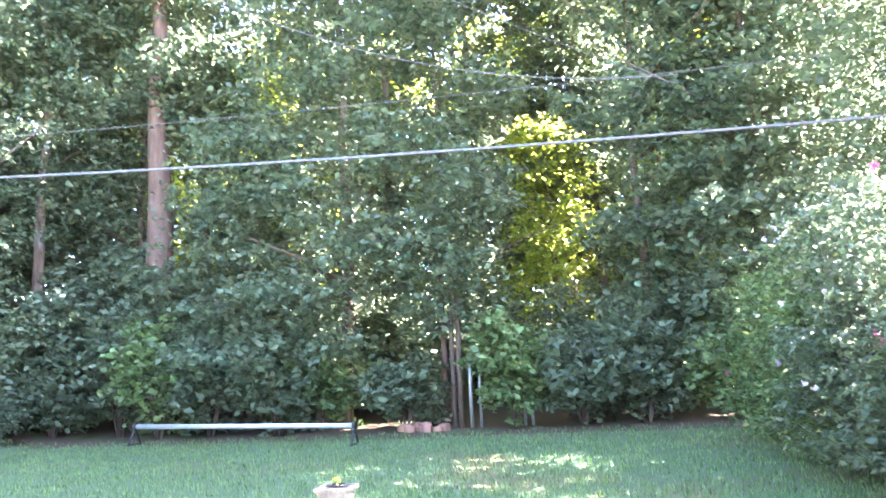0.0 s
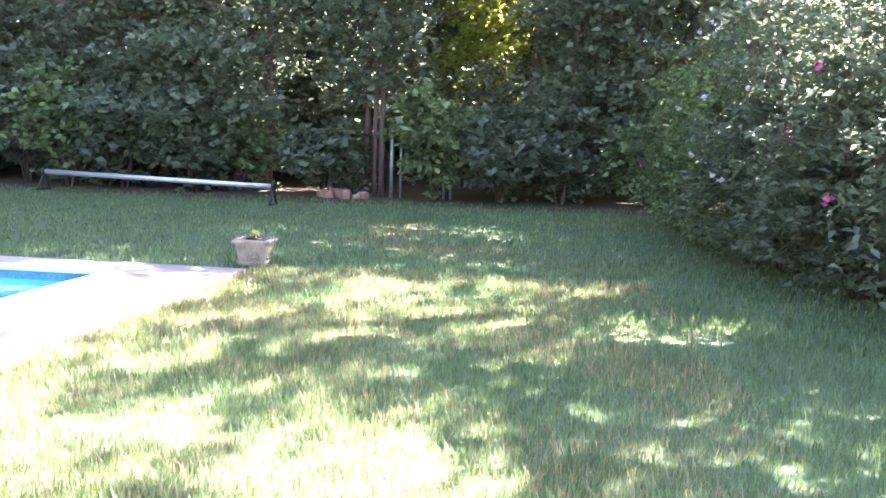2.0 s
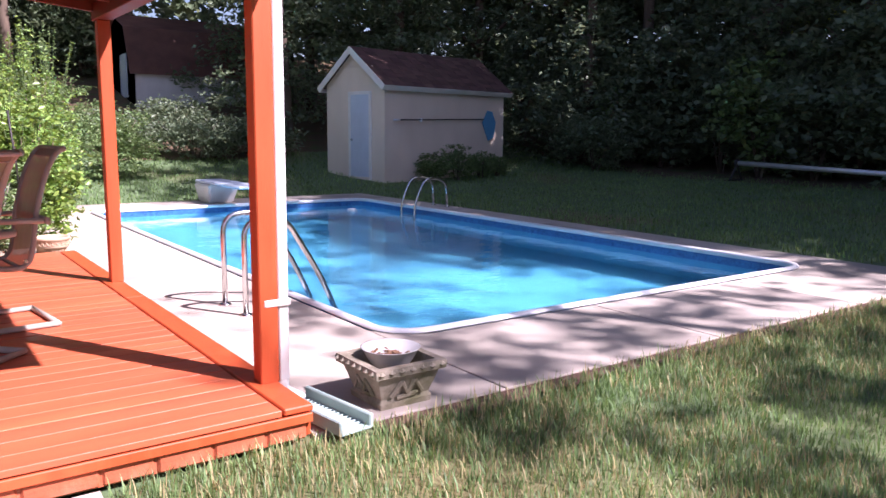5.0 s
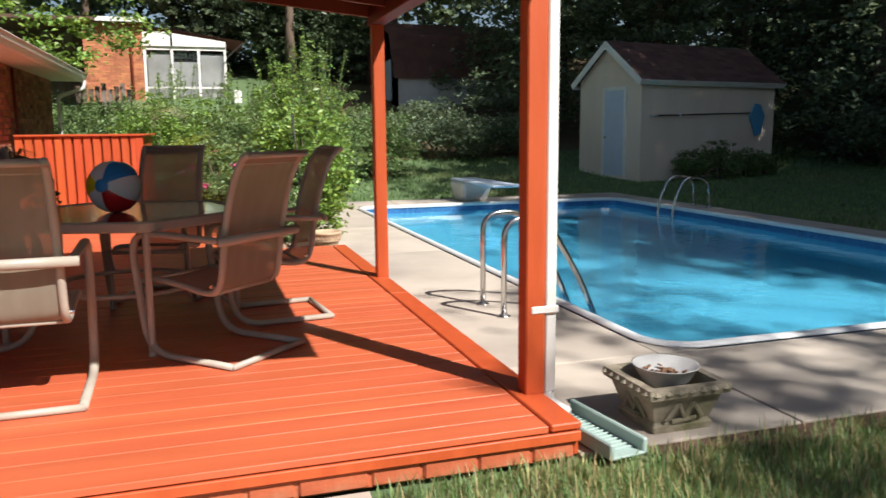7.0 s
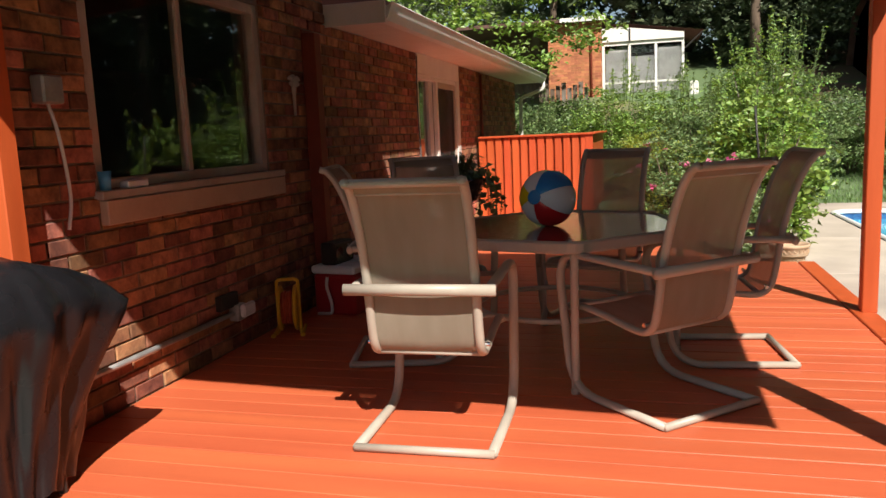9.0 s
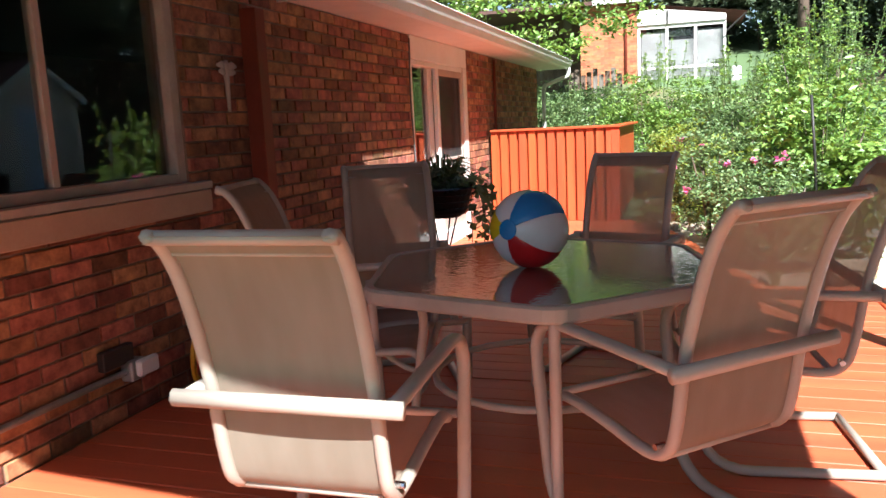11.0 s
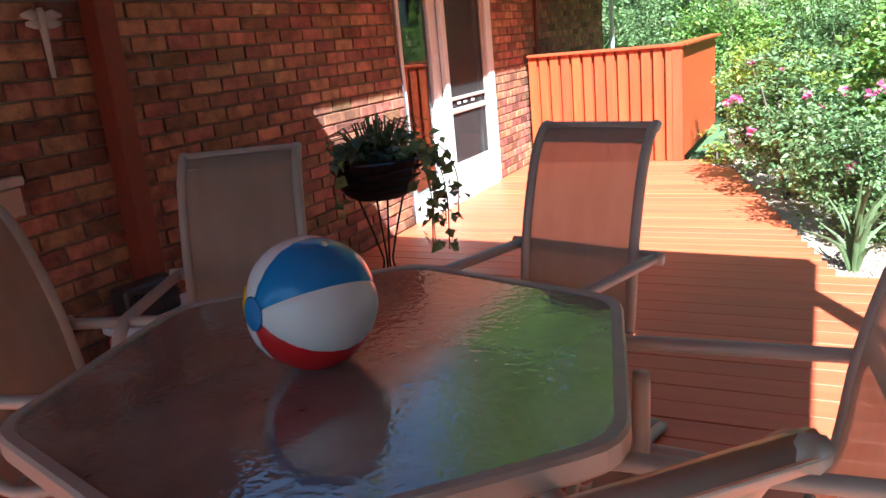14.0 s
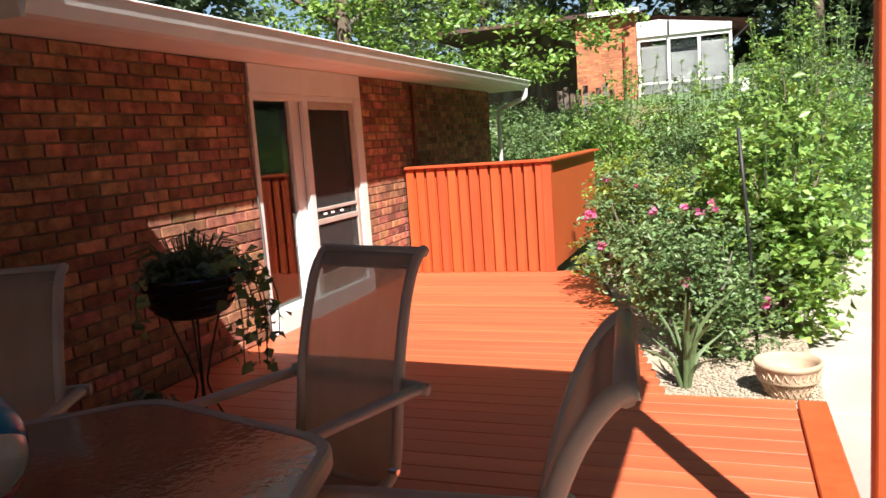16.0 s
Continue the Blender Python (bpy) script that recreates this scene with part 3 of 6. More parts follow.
# ---- deck ----
def build_deck():
    bm = bmesh.new()
    box(bm, WX, DECK_Y0 + 0.03, 0.0, DECK_X - 0.03, DECK_Y1 - 0.03, D - 0.035)
    box(bm, WX, DECK_Y1 - 0.03, 0.0, -1.78, FENCE_Y + 0.1, D - 0.035)
    deck = solid("deck_floor", bm, M["base"], "raised deck of orange-red painted boards", "deck", "structure")
    pitch, cache = 0.142, {}

    def board(x0, x1, yc, w=0.138):
        key = (round(x0, 2), round(x1, 2), w)
        if key not in cache:
            b = bx(-(x1 - x0) / 2, -w / 2, -0.03, (x1 - x0) / 2, w / 2, 0, 0.003)
            cache[key] = to_mesh(b, "board", M["deck"])
        return part("board", cache[key], None, deck, m=pose((x0 + x1) / 2, yc, D + random.uniform(-0.0015, 0.0015), 0, random.uniform(-.03, .03)))
    y = DECK_Y0 + 0.075
    while y < DECK_Y1 - 0.04:
        board(WX + 0.005, DECK_X - 0.15, y)
        y += pitch
    while y < FENCE_Y:
        k = (y - DECK_Y1) / (FENCE_Y - DECK_Y1)
        board(WX + 0.005, round(-0.7 - 1.0 * k, 2), y)
        y += pitch
    # border boards along the pool side
    for a, b in ((DECK_Y0, 2.4), (2.4, DECK_Y1)):
        part("border_board", bx(-0.07, a + 0.002, -0.032, 0.07, b - 0.002, 0.0, 0.006), M["orange"], deck, m=pose(DECK_X - 0.07, 0, D + 0.004))
    part("rim_board", bx(WX, -0.012, -0.05, DECK_X - 0.002, 0.012, -0.006, 0.004), M["orange"], deck, m=pose(0, DECK_Y0 + 0.012, D - 0.03))
    part("side_board", bx(-0.012, DECK_Y0 + .03, -0.12, 0.012, DECK_Y1, -0.004, 0.004), M["orange"], deck, m=pose(DECK_X - 0.012, 0, D - 0.03))
    # rough painted blocks under the front edge
    x = WX
    while x < DECK_X - 0.1:
        w = random.uniform(0.18, 0.3)
        e = min(x + w, DECK_X - 0.02)
        part("block", bx(-(e - x) / 2 + .004, -0.05, 0, (e - x) / 2 - .004, 0.05, 0.085, 0.01), M["base"], deck, m=pose((x + e) / 2, DECK_Y0 + 0.07 + random.uniform(-.006, .006), 0.0))
        x = e
    walk_slab = bmesh.new()
    prism(walk_slab, [(WX, -.96), (-.85, -.96), (-.82, -.4), (WX, -.4)], -.06, .012, .008)
    solid("pavement_walk", walk_slab, M["concrete"], "pale concrete walk along the deck's front edge", "pavement", "structure")


def post(name, x0, y0, w, z0, z1, label):
    t = thing(name, pose(x0 + w / 2, y0 + w / 2, z0), label, "post", "deck roof posts")
    part("shaft", bx(-w / 2, -w / 2, 0, w / 2, w / 2, z1 - z0, 0.006), M["orange"], t)
    return t


# ---- patio roof ----
ROOF = (WX - 0.1, -0.83, 0.17, 3.42)


def build_roof():
    x0, y0, x1, y1 = ROOF
    roof = thing("patio_roof", pose(0, 0, 0), "timber patio roof on orange posts, red darkened for shade", "roof")
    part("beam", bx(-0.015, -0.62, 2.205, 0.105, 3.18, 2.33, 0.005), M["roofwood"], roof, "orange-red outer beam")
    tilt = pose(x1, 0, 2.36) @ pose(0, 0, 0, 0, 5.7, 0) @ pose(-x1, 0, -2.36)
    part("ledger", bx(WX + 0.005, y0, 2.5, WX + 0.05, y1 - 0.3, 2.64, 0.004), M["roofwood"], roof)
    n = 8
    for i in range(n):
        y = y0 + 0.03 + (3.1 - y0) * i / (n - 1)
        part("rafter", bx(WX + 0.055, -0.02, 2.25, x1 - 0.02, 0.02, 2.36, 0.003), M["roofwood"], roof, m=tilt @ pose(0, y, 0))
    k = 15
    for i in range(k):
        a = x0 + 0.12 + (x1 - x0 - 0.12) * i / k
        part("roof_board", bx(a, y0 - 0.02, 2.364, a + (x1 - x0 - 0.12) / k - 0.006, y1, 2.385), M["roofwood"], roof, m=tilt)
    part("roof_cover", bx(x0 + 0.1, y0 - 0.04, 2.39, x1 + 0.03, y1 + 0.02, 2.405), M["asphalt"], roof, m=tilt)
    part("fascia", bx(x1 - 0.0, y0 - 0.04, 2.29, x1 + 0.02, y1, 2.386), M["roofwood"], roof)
    # white downspout on the near post
    t = thing("downspout", pose(0.125, 0.045, 0.04), "white metal downspout strapped to the orange post", "downspout")
    part("pipe", bx(-0.022, -0.035, 0.12, 0.03, 0.035, 2.2, 0.006), M["white"], t)
    part("elbow", tb(round_pts([(0.004, 0, 0.14), (0.004, 0, 0.06), (0.06, -0.1, 0.03)], 0.05), 0.034, 8), M["white"], t, smooth=True)
    for z in (0.5, 2.02):
        part("strap", bx(-0.1, -0.05, z, 0.035, -0.036, z + 0.035, 0.004), M["white"], t)


# ---- house ----
COURSE, BLEN, GAP = 0.08, 0.235, 0.011
WIN = (0.71, 2.42, 1.23, 2.31)      # y0, y1, z0, z1 of the window opening
DOOR = (5.97, 7.89, D, 2.32)
HOUSE_Y0, HOUSE_Y1, SOFFIT = 0.12, 12.4, 2.32


def brick_mesh(l, h=COURSE - GAP, d=0.09, mat=None):
    return to_mesh(bx(-d, -l / 2, -h / 2, 0, l / 2, h / 2, 0.004), "brick", mat)


def build_house():
    bm = bmesh.new()
    f = WX - 0.012
    for a, b, z0, z1 in ((HOUSE_Y0, WIN[0], 0, SOFFIT), (WIN[0], WIN[1], 0, WIN[2]), (WIN[0], WIN[1], WIN[3], SOFFIT + .02), (WIN[1], DOOR[0], 0, SOFFIT), (DOOR[1], HOUSE_Y1, 0, SOFFIT)):
        box(bm, f - 0.2, a, z0, f, b, z1)
    box(bm, f - 0.2, HOUSE_Y0, SOFFIT + .021, f, 3.5, 2.72)
    box(bm, f - 6.0, HOUSE_Y1 - 0.2, 0, f - 0.2, HOUSE_Y1, SOFFIT)
    box(bm, f - 6.0, HOUSE_Y0, 0, f - 0.2, HOUSE_Y0 + 0.2, SOFFIT)
    box(bm, f - 6.2, HOUSE_Y0, 0, f - 6.0, HOUSE_Y1, SOFFIT)
    wall = solid("wall_house", bm, M["mortar"], "red brick house wall with recessed mortar joints", "wall", "structure")
    shapes = {}
    far_v, far_f = [], []
    rng = np.random.default_rng(5)

    def free(y0, y1, z):
        cuts = [(y0, y1)]
        for o in ((WIN[0], WIN[1], WIN[2] - 0.005, WIN[3] + .1), (DOOR[0], DOOR[1], 0, 3)):
            nxt = []
            for a, b in cuts:
                if z < o[2] or z > o[3] or b <= o[0] or a >= o[1]:
                    nxt.append((a, b))
                    continue
                if a < o[0] - 0.03:
                    nxt.append((a, o[0]))
                if b > o[1] + 0.03:
                    nxt.append((o[1], b))
            cuts = nxt
        return cuts
    count = 0
    for c in range(int(2.7 / COURSE) + 1):
        z = c * COURSE + COURSE / 2
        end = 3.5 if z > SOFFIT else HOUSE_Y1
        if z > 2.68:
            continue
        y = HOUSE_Y0 - (BLEN / 2 if c % 2 else 0)
        while y < end:
            for a, b in free(max(y, HOUSE_Y0), min(y + BLEN, end), z):
                l = round(b - a - GAP, 2)
                if l < 0.03:
                    continue
                cy, cx = (a + b) / 2, WX + rng.normal(0, 0.0025)
                if 3.25 < cy < 5.95 and z > 0.15 and count < 300:
                    if l not in shapes:
                        shapes[l] = brick_mesh(l, mat=M["brick"])
                    part("brick", shapes[l], None, wall, m=pose(cx, cy, z, rng.normal(0, .35), 0, rng.normal(0, 0.4)))
                    count += 1
                else:
                    h, d, e = COURSE - GAP, 0.09, 0.004
                    k = len(far_v)
                    far_v.extend([(cx - d, cy - l / 2, z - h / 2), (cx - d, cy + l / 2, z - h / 2), (cx - d, cy + l / 2, z + h / 2), (cx - d, cy - l / 2, z + h / 2),
                                  (cx - e, cy - l / 2, z - h / 2), (cx - e, cy + l / 2, z - h / 2), (cx - e, cy + l / 2, z + h / 2), (cx - e, cy - l / 2, z + h / 2),
                                  (cx, cy - l / 2 + e, z - h / 2 + e), (cx, cy + l / 2 - e, z - h / 2 + e), (cx, cy + l / 2 - e, z + h / 2 - e), (cx, cy - l / 2 + e, z + h / 2 - e)])
                    for p, q in ((0, 4), (4, 8)):
                        for j in range(4):
                            far_f.append((k + p + j, k + p + (j + 1) % 4, k + q + (j + 1) % 4, k + q + j))
                    far_f.append((k + 8, k + 9, k + 10, k + 11))
            y += BLEN
    me = bpy.data.meshes.new("bricks")
    me.from_pydata(far_v, [], far_f)
    me.materials.append(M["brick_far"])
    rest = new("bricks", me)
    rest.parent = wall
    tagged(rest, "rows of red bricks", kind="stuff")
    # eaves: soffit, gutter, roof
    bm = bmesh.new()
    box(bm, WX - 0.25, 3.52, SOFFIT + 0.004, -3.36, HOUSE_Y1 + 0.45, SOFFIT + 0.03)
    soff = solid("ceiling_soffit", bm, M["soffit"], "pale painted soffit under the house eaves", "soffit", "structure")
    bm = bmesh.new()
    prof = [(-3.36, SOFFIT - 0.01), (-3.30, SOFFIT + 0.0), (-3.27, SOFFIT + 0.06), (-3.25, SOFFIT + 0.12), (-3.24, SOFFIT + 0.13), (-3.25, SOFFIT + 0.14), (-3.27, SOFFIT + 0.12), (-3.35, SOFFIT + 0.05), (-3.36, SOFFIT + 0.14)]
    ends = []
    for y in (3.52, HOUSE_Y1 + 0.45):
        ends.append([bm.verts.new((x, y, z)) for x, z in prof])
    for i in range(len(prof)):
        j = (i + 1) % len(prof)
        bm.faces.new((ends[0][i], ends[0][j], ends[1][j], ends[1][i]))
    bm.faces.new(ends[0])
    bm.faces.new(ends[1][::-1])
    g = thing("gutter", pose(0, 0, 0), "white metal gutter along the house eaves", "gutter")
    part("trough", bm, M["white"], g)
    part("outlet", tb(round_pts([(-3.31, HOUSE_Y1 + 0.35, SOFFIT + 0.02), (-3.31, HOUSE_Y1 + 0.35, SOFFIT - 0.12), (-3.75, HOUSE_Y1 + 0.3, SOFFIT - 0.28), (-3.75, HOUSE_Y1 + 0.3, 0.2)], 0.08), 0.035, 8), M["white"], g, smooth=True)
    bm = bmesh.new()
    vs = [bm.verts.new(p) for p in ((-3.3, 3.52, 2.47), (-3.3, HOUSE_Y1 + .5, 2.47), (-7.2, HOUSE_Y1 + .5, 3.25), (-7.2, 3.52, 3.25), (-11.0, HOUSE_Y1 + .5, 2.44), (-11.0, 3.52, 2.44))]
    bm.faces.new(vs[:4])
    bm.faces.new((vs[3], vs[2], vs[4], vs[5]))
    bmesh.ops.solidify(bm, geom=bm.faces, thickness=0.05)
    solid("roof_house", bm, M["asphalt"], "brown shingle house roof", "roof", "structure")
    bm = bmesh.new()
    vs = [bm.verts.new(p) for p in ((-3.93, -0.75, 2.86), (-3.93, 3.52, 2.86), (-7.2, 3.52, 3.4), (-7.2, -0.75, 3.4), (-11.0, 3.52, 2.44), (-11.0, -0.75, 2.44))]
    bm.faces.new(vs[:4])
    bm.faces.new((vs[3], vs[2], vs[4], vs[5]))
    bmesh.ops.solidify(bm, geom=bm.faces, thickness=0.05)
    solid("roof_house_near", bm, M["asphalt"], "brown shingle house roof over the patio side", "roof", "structure")
    solid("fascia_end", bx(-3.83, 3.5, SOFFIT - .02, -3.3, 3.53, 2.47, .004), M["white"], "white boxed end of the eaves", "fascia", "structure")
    # room behind the panes, its shade put into near-black surfaces
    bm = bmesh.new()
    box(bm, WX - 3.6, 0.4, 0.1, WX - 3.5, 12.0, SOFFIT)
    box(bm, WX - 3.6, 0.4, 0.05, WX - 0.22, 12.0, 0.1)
    solid("room_inside", bm, M["dark"], "room behind the windows, coloured near-black for its shade", "room", "structure")
    solid("ceiling_room", bx(WX - 3.6, .2, SOFFIT, WX - .22, 12.3, SOFFIT + .03), M["dark"], "room ceiling, coloured near-black for the room's shade", "ceiling", "structure")
    # window
    y0, y1, z0, z1 = WIN
    w = tagged(new("window_1"), "sliding window with taupe frame above a tan sill board", "window", kind="structure")
    w.matrix_basis = pose(WX, 0, 0)
    for a in ((y0, y0 + .07, z0, z1), (y1 - .07, y1, z0, z1), (y0 + .07, y1 - .07, z0, z0 + .05), (y0 + .07, y1 - .07, z1 - .06, z1)):
        part("window_frame", bx(-0.1, a[0], a[2], -0.02, a[1], a[3], 0.004), M["winframe"], w)
    ym = 1.54
    part("mullion", bx(-0.09, ym - .02, z0 + .05, -0.035, ym + .02, z1 - .06, 0.003), M["winframe"], w)
    for a, b, x in ((y0 + .07, ym, -0.06), (ym, y1 - .07, -0.075)):
        part("pane", bx(x - 0.003, a, z0 + .05, x + 0.003, b, z1 - .06), M["glass"], w).visible_shadow = False
    part("window_sill", bx(-0.09, y0 - .02, z0 - .045, 0.04, y1 + .14, z0 - .002, 0.005), M["winframe"], w)
    part("sill_board", bx(0.002, y0 - .01, z0 - .165, 0.05, y1 + .11, z0 - .047, 0.005), M["sill"], w, "tan painted board under the window")
    # sliding door
    y0, y1, z0, z1 = DOOR
    d = tagged(new("door_1"), "white sliding glass door with a dark screen panel", "door", kind="structure")
    d.matrix_basis = pose(WX, 0, 0)
    part("header", bx(-0.14, y0, 2.10, 0.012, y1, z1, 0.004), M["white"], d)
    part("frame_top", bx(-0.14, y0 + .05, 2.05, -0.005, y1 - .1, 2.098, 0.004), M["white"], d)
    part("jamb", bx(-0.14, y0, z0, 0.0, y0 + .05, 2.098, 0.004), M["white"], d)
    part("jamb", bx(-0.14, y1 - .14, z0, 0.012, y1, 2.098, 0.004), M["white"], d)
    part("threshold", bx(-0.14, y0 + .05, z0 - .02, 0.045, y1 - .14, z0 + .16, 0.006), M["white"], d)
    leaf = part("door_leaf", bx(-0.11, y0 + .05, z0 + .16, -0.08, y0 + .1, 2.05, .003), M["white"], d)
    part("stile", bx(-0.11, 6.64, z0 + .16, -0.06, 6.8, 2.05, .004), M["white"], d)
    part("stile", bx(-0.05, 6.78, z0 + .16, -0.005, 6.86, 2.05, .004), M["white"], d)
    part("stile", bx(-0.05, 7.66, z0 + .16, -0.005, 7.73, 2.05, .004), M["winframe"], d)
    part("rail", bx(-0.05, 6.86, 1.98, -0.005, 7.66, 2.05, .004), M["winframe"], d)
    part("rail", bx(-0.05, 6.86, 0.95, -0.005, 7.66, 1.0, .004), M["winframe"], d)
    part("rail", bx(-0.05, 6.86, 1.07, -0.005, 7.66, 1.1, .004), M["winframe"], d)
    for yy in (6.98, 7.12, 7.3):
        part("screen_clip", bx(-0.012, yy, 1.03, 0.004, yy + .05, 1.05, .003), M["white"], d)
    part("rail", bx(-0.05, 6.86, z0 + .16, -0.005, 7.66, 0.5, .004), M["winframe"], d)
    part("pane", bx(-0.098, y0 + .1, z0 + .16, -0.092, 6.64, 2.05), M["glass"], d).visible_shadow = False
    part("pane", bx(-0.088, 6.86, z0 + .16, -0.082, 7.66, 2.05), M["glass"], d).visible_shadow = False
    part("screen", bx(-0.022, 6.86, .5, -0.02, 7.66, 1.98), M["screen"], d, "fine dark insect screen")
    # takes the darkened red, so the roof's shade is in its colour
    solid("trim_wall_post", bx(WX + .003, 3.03, D, WX + .11, 3.14, 2.2, .005), M["roofwood"], "post against the brick wall, red darkened for shade", "post", "structure")
    solid("trim_corner_post", bx(WX + .02, 0.02, D, WX + .14, 0.115, 2.24, .005), M["orange"], "orange painted post at the wall's corner", "post", "structure")
    # conduit and box
    t = thing("conduit", pose(WX + 0.03, 0, 0.395), "grey metal conduit with outlet boxes along the brick", "conduit")
    part("pipe", tb([(0, 0.2, 0), (0, 1.75, 0)], 0.016, 8), M["galv"], t, smooth=True)
    part("outlet_box", bx(-0.03, 1.74, -0.05, 0.035, 1.84, 0.05, .006), M["galv"], t)
    part("cover", bx(0.035, 1.76, -0.03, 0.07, 1.9, 0.05, .01), M["whiteplastic"], t)
    part("dark_box", bx(-0.03, 1.6, 0.04, 0.01, 1.8, 0.13, .004), M["blackmetal"], t)
    t = thing("wall_outlet", pose(WX, 0.42, 1.68), "grey outlet box with a hanging cord on brick", "outlet")
    part("box", bx(0.0, -0.06, -0.06, 0.07, 0.06, 0.06, .008), M["galv"], t)
    part("cord", tb(curve_pts([(0.03, 0, -0.06), (0.05, 0.02, -0.2), (0.04, 0.06, -0.45), (0.04, 0.03, -0.6)]), 0.008, 6), M["whiteplastic"], t, smooth=True)
    t = thing("cable", pose(WX + 0.02, 5.9, 0.2), "thin dark cable running up beside the door", "cable")
    part("wire", tb(curve_pts([(0, 0, 0), (0.01, 0.02, 0.8), (0, -0.01, 1.5), (0.01, 0.0, 2.08)]), 0.008, 6), M["wire"], t, smooth=True)
    t = thing("drain_pipe", pose(WX + 0.03, 9.2, 0.1), "dark thin pipe on the brick wall", "pipe")
    part("pipe", tb([(0, 0, 0), (0, 0, 2.18)], 0.02, 8), M["roofwood"], t, smooth=True)
    # small things on the sill
    t = thing("sill_cup", pose(WX + 0.0, 0.76, 1.228), "small blue plastic cup on the window sill", "cup")
    part("cup", lathe(bmesh.new(), [(0.025, 0), (0.032, 0.09), (0.028, 0.09), (0.022, 0.01)], 14), M["bluefloat"], t, smooth=True)
    t = thing("sill_box", pose(WX + 0.0, 0.97, 1.228), "small white box on the window sill", "box")
    part("box", bx(-0.03, -0.08, 0, 0.03, 0.08, 0.035, .005), M["whiteplastic"], t)


def dragonfly():
    t = thing("dragonfly_ornament", pose(WX + 0.02, 2.82, 1.80), "weathered metal dragonfly ornament hung on brick", "ornament")
    part("body", tb([(0, 0, -0.2), (0, 0, -0.05), (0, 0, 0.06), (0, 0, 0.09)], [0.01, 0.014, 0.022, 0.012], 8), M["winframe"], t, smooth=True)
    for s in (-1, 1):
        for z, l in ((0.05, 0.1), (0.015, 0.085)):
            part("wing", tb([(0, 0, z), (0.008, s * l * .5, z + 0.012), (0.006, s * l, z + 0.008)], [0.012, 0.024, 0.008], 8, flat=0.25), M["winframe"], t, smooth=True)


build_deck()
build_roof()
post("deck_post", 0.0, 0.0, 0.095, D, 2.205, "orange painted square post with white downspout")
post("deck_post", 0.0, 3.05, 0.095, D, 2.205, "orange painted square post at the deck's far side")
build_house()
dragonfly()


# ---- fence ----
def build_fence():
    f = thing("deck_fence", pose(-3.74, FENCE_Y, D), "orange painted board fence closing the deck end", "fence")
    H, n = 1.17, 13
    w = 1.6
    for i in range(n):
        x = 0.03 + (w - 0.12) * i / (n - 1)
        part("picket", bx(x - .046, -0.022, 0.0, x + .046, 0.0, H, 0.003), M["orange"], f)
    for i in range(n - 1):
        x = 0.03 + (w - 0.12) * (i + .5) / (n - 1)
        part("back_picket", bx(x - .045, 0.03, 0.0, x + .045, 0.048, H, 0.003), M["orange"], f)
    for z in (0.2, 0.95):
        part("rail", bx(0, 0.052, z, w, 0.09, z + .09, .003), M["orange"], f)
    part("corner_post", bx(w - .07, -0.03, 0, w + .03, 0.07, H, .004), M["orange"], f)
    part("cap_rail", bx(-0.02, -0.06, H, w + .05, 0.1, H + .03, .005), M["orange"], f)
    part("side_panel", bx(w - .03, 0.072, 0.0, w - .005, 3.05, H - .002, 0.003), M["orange"], f, "plain closed side panel")
    part("side_cap", bx(w - .08, 0.1, H, w + .06, 3.1, H + .03, .005), M["orange"], f)


build_fence()


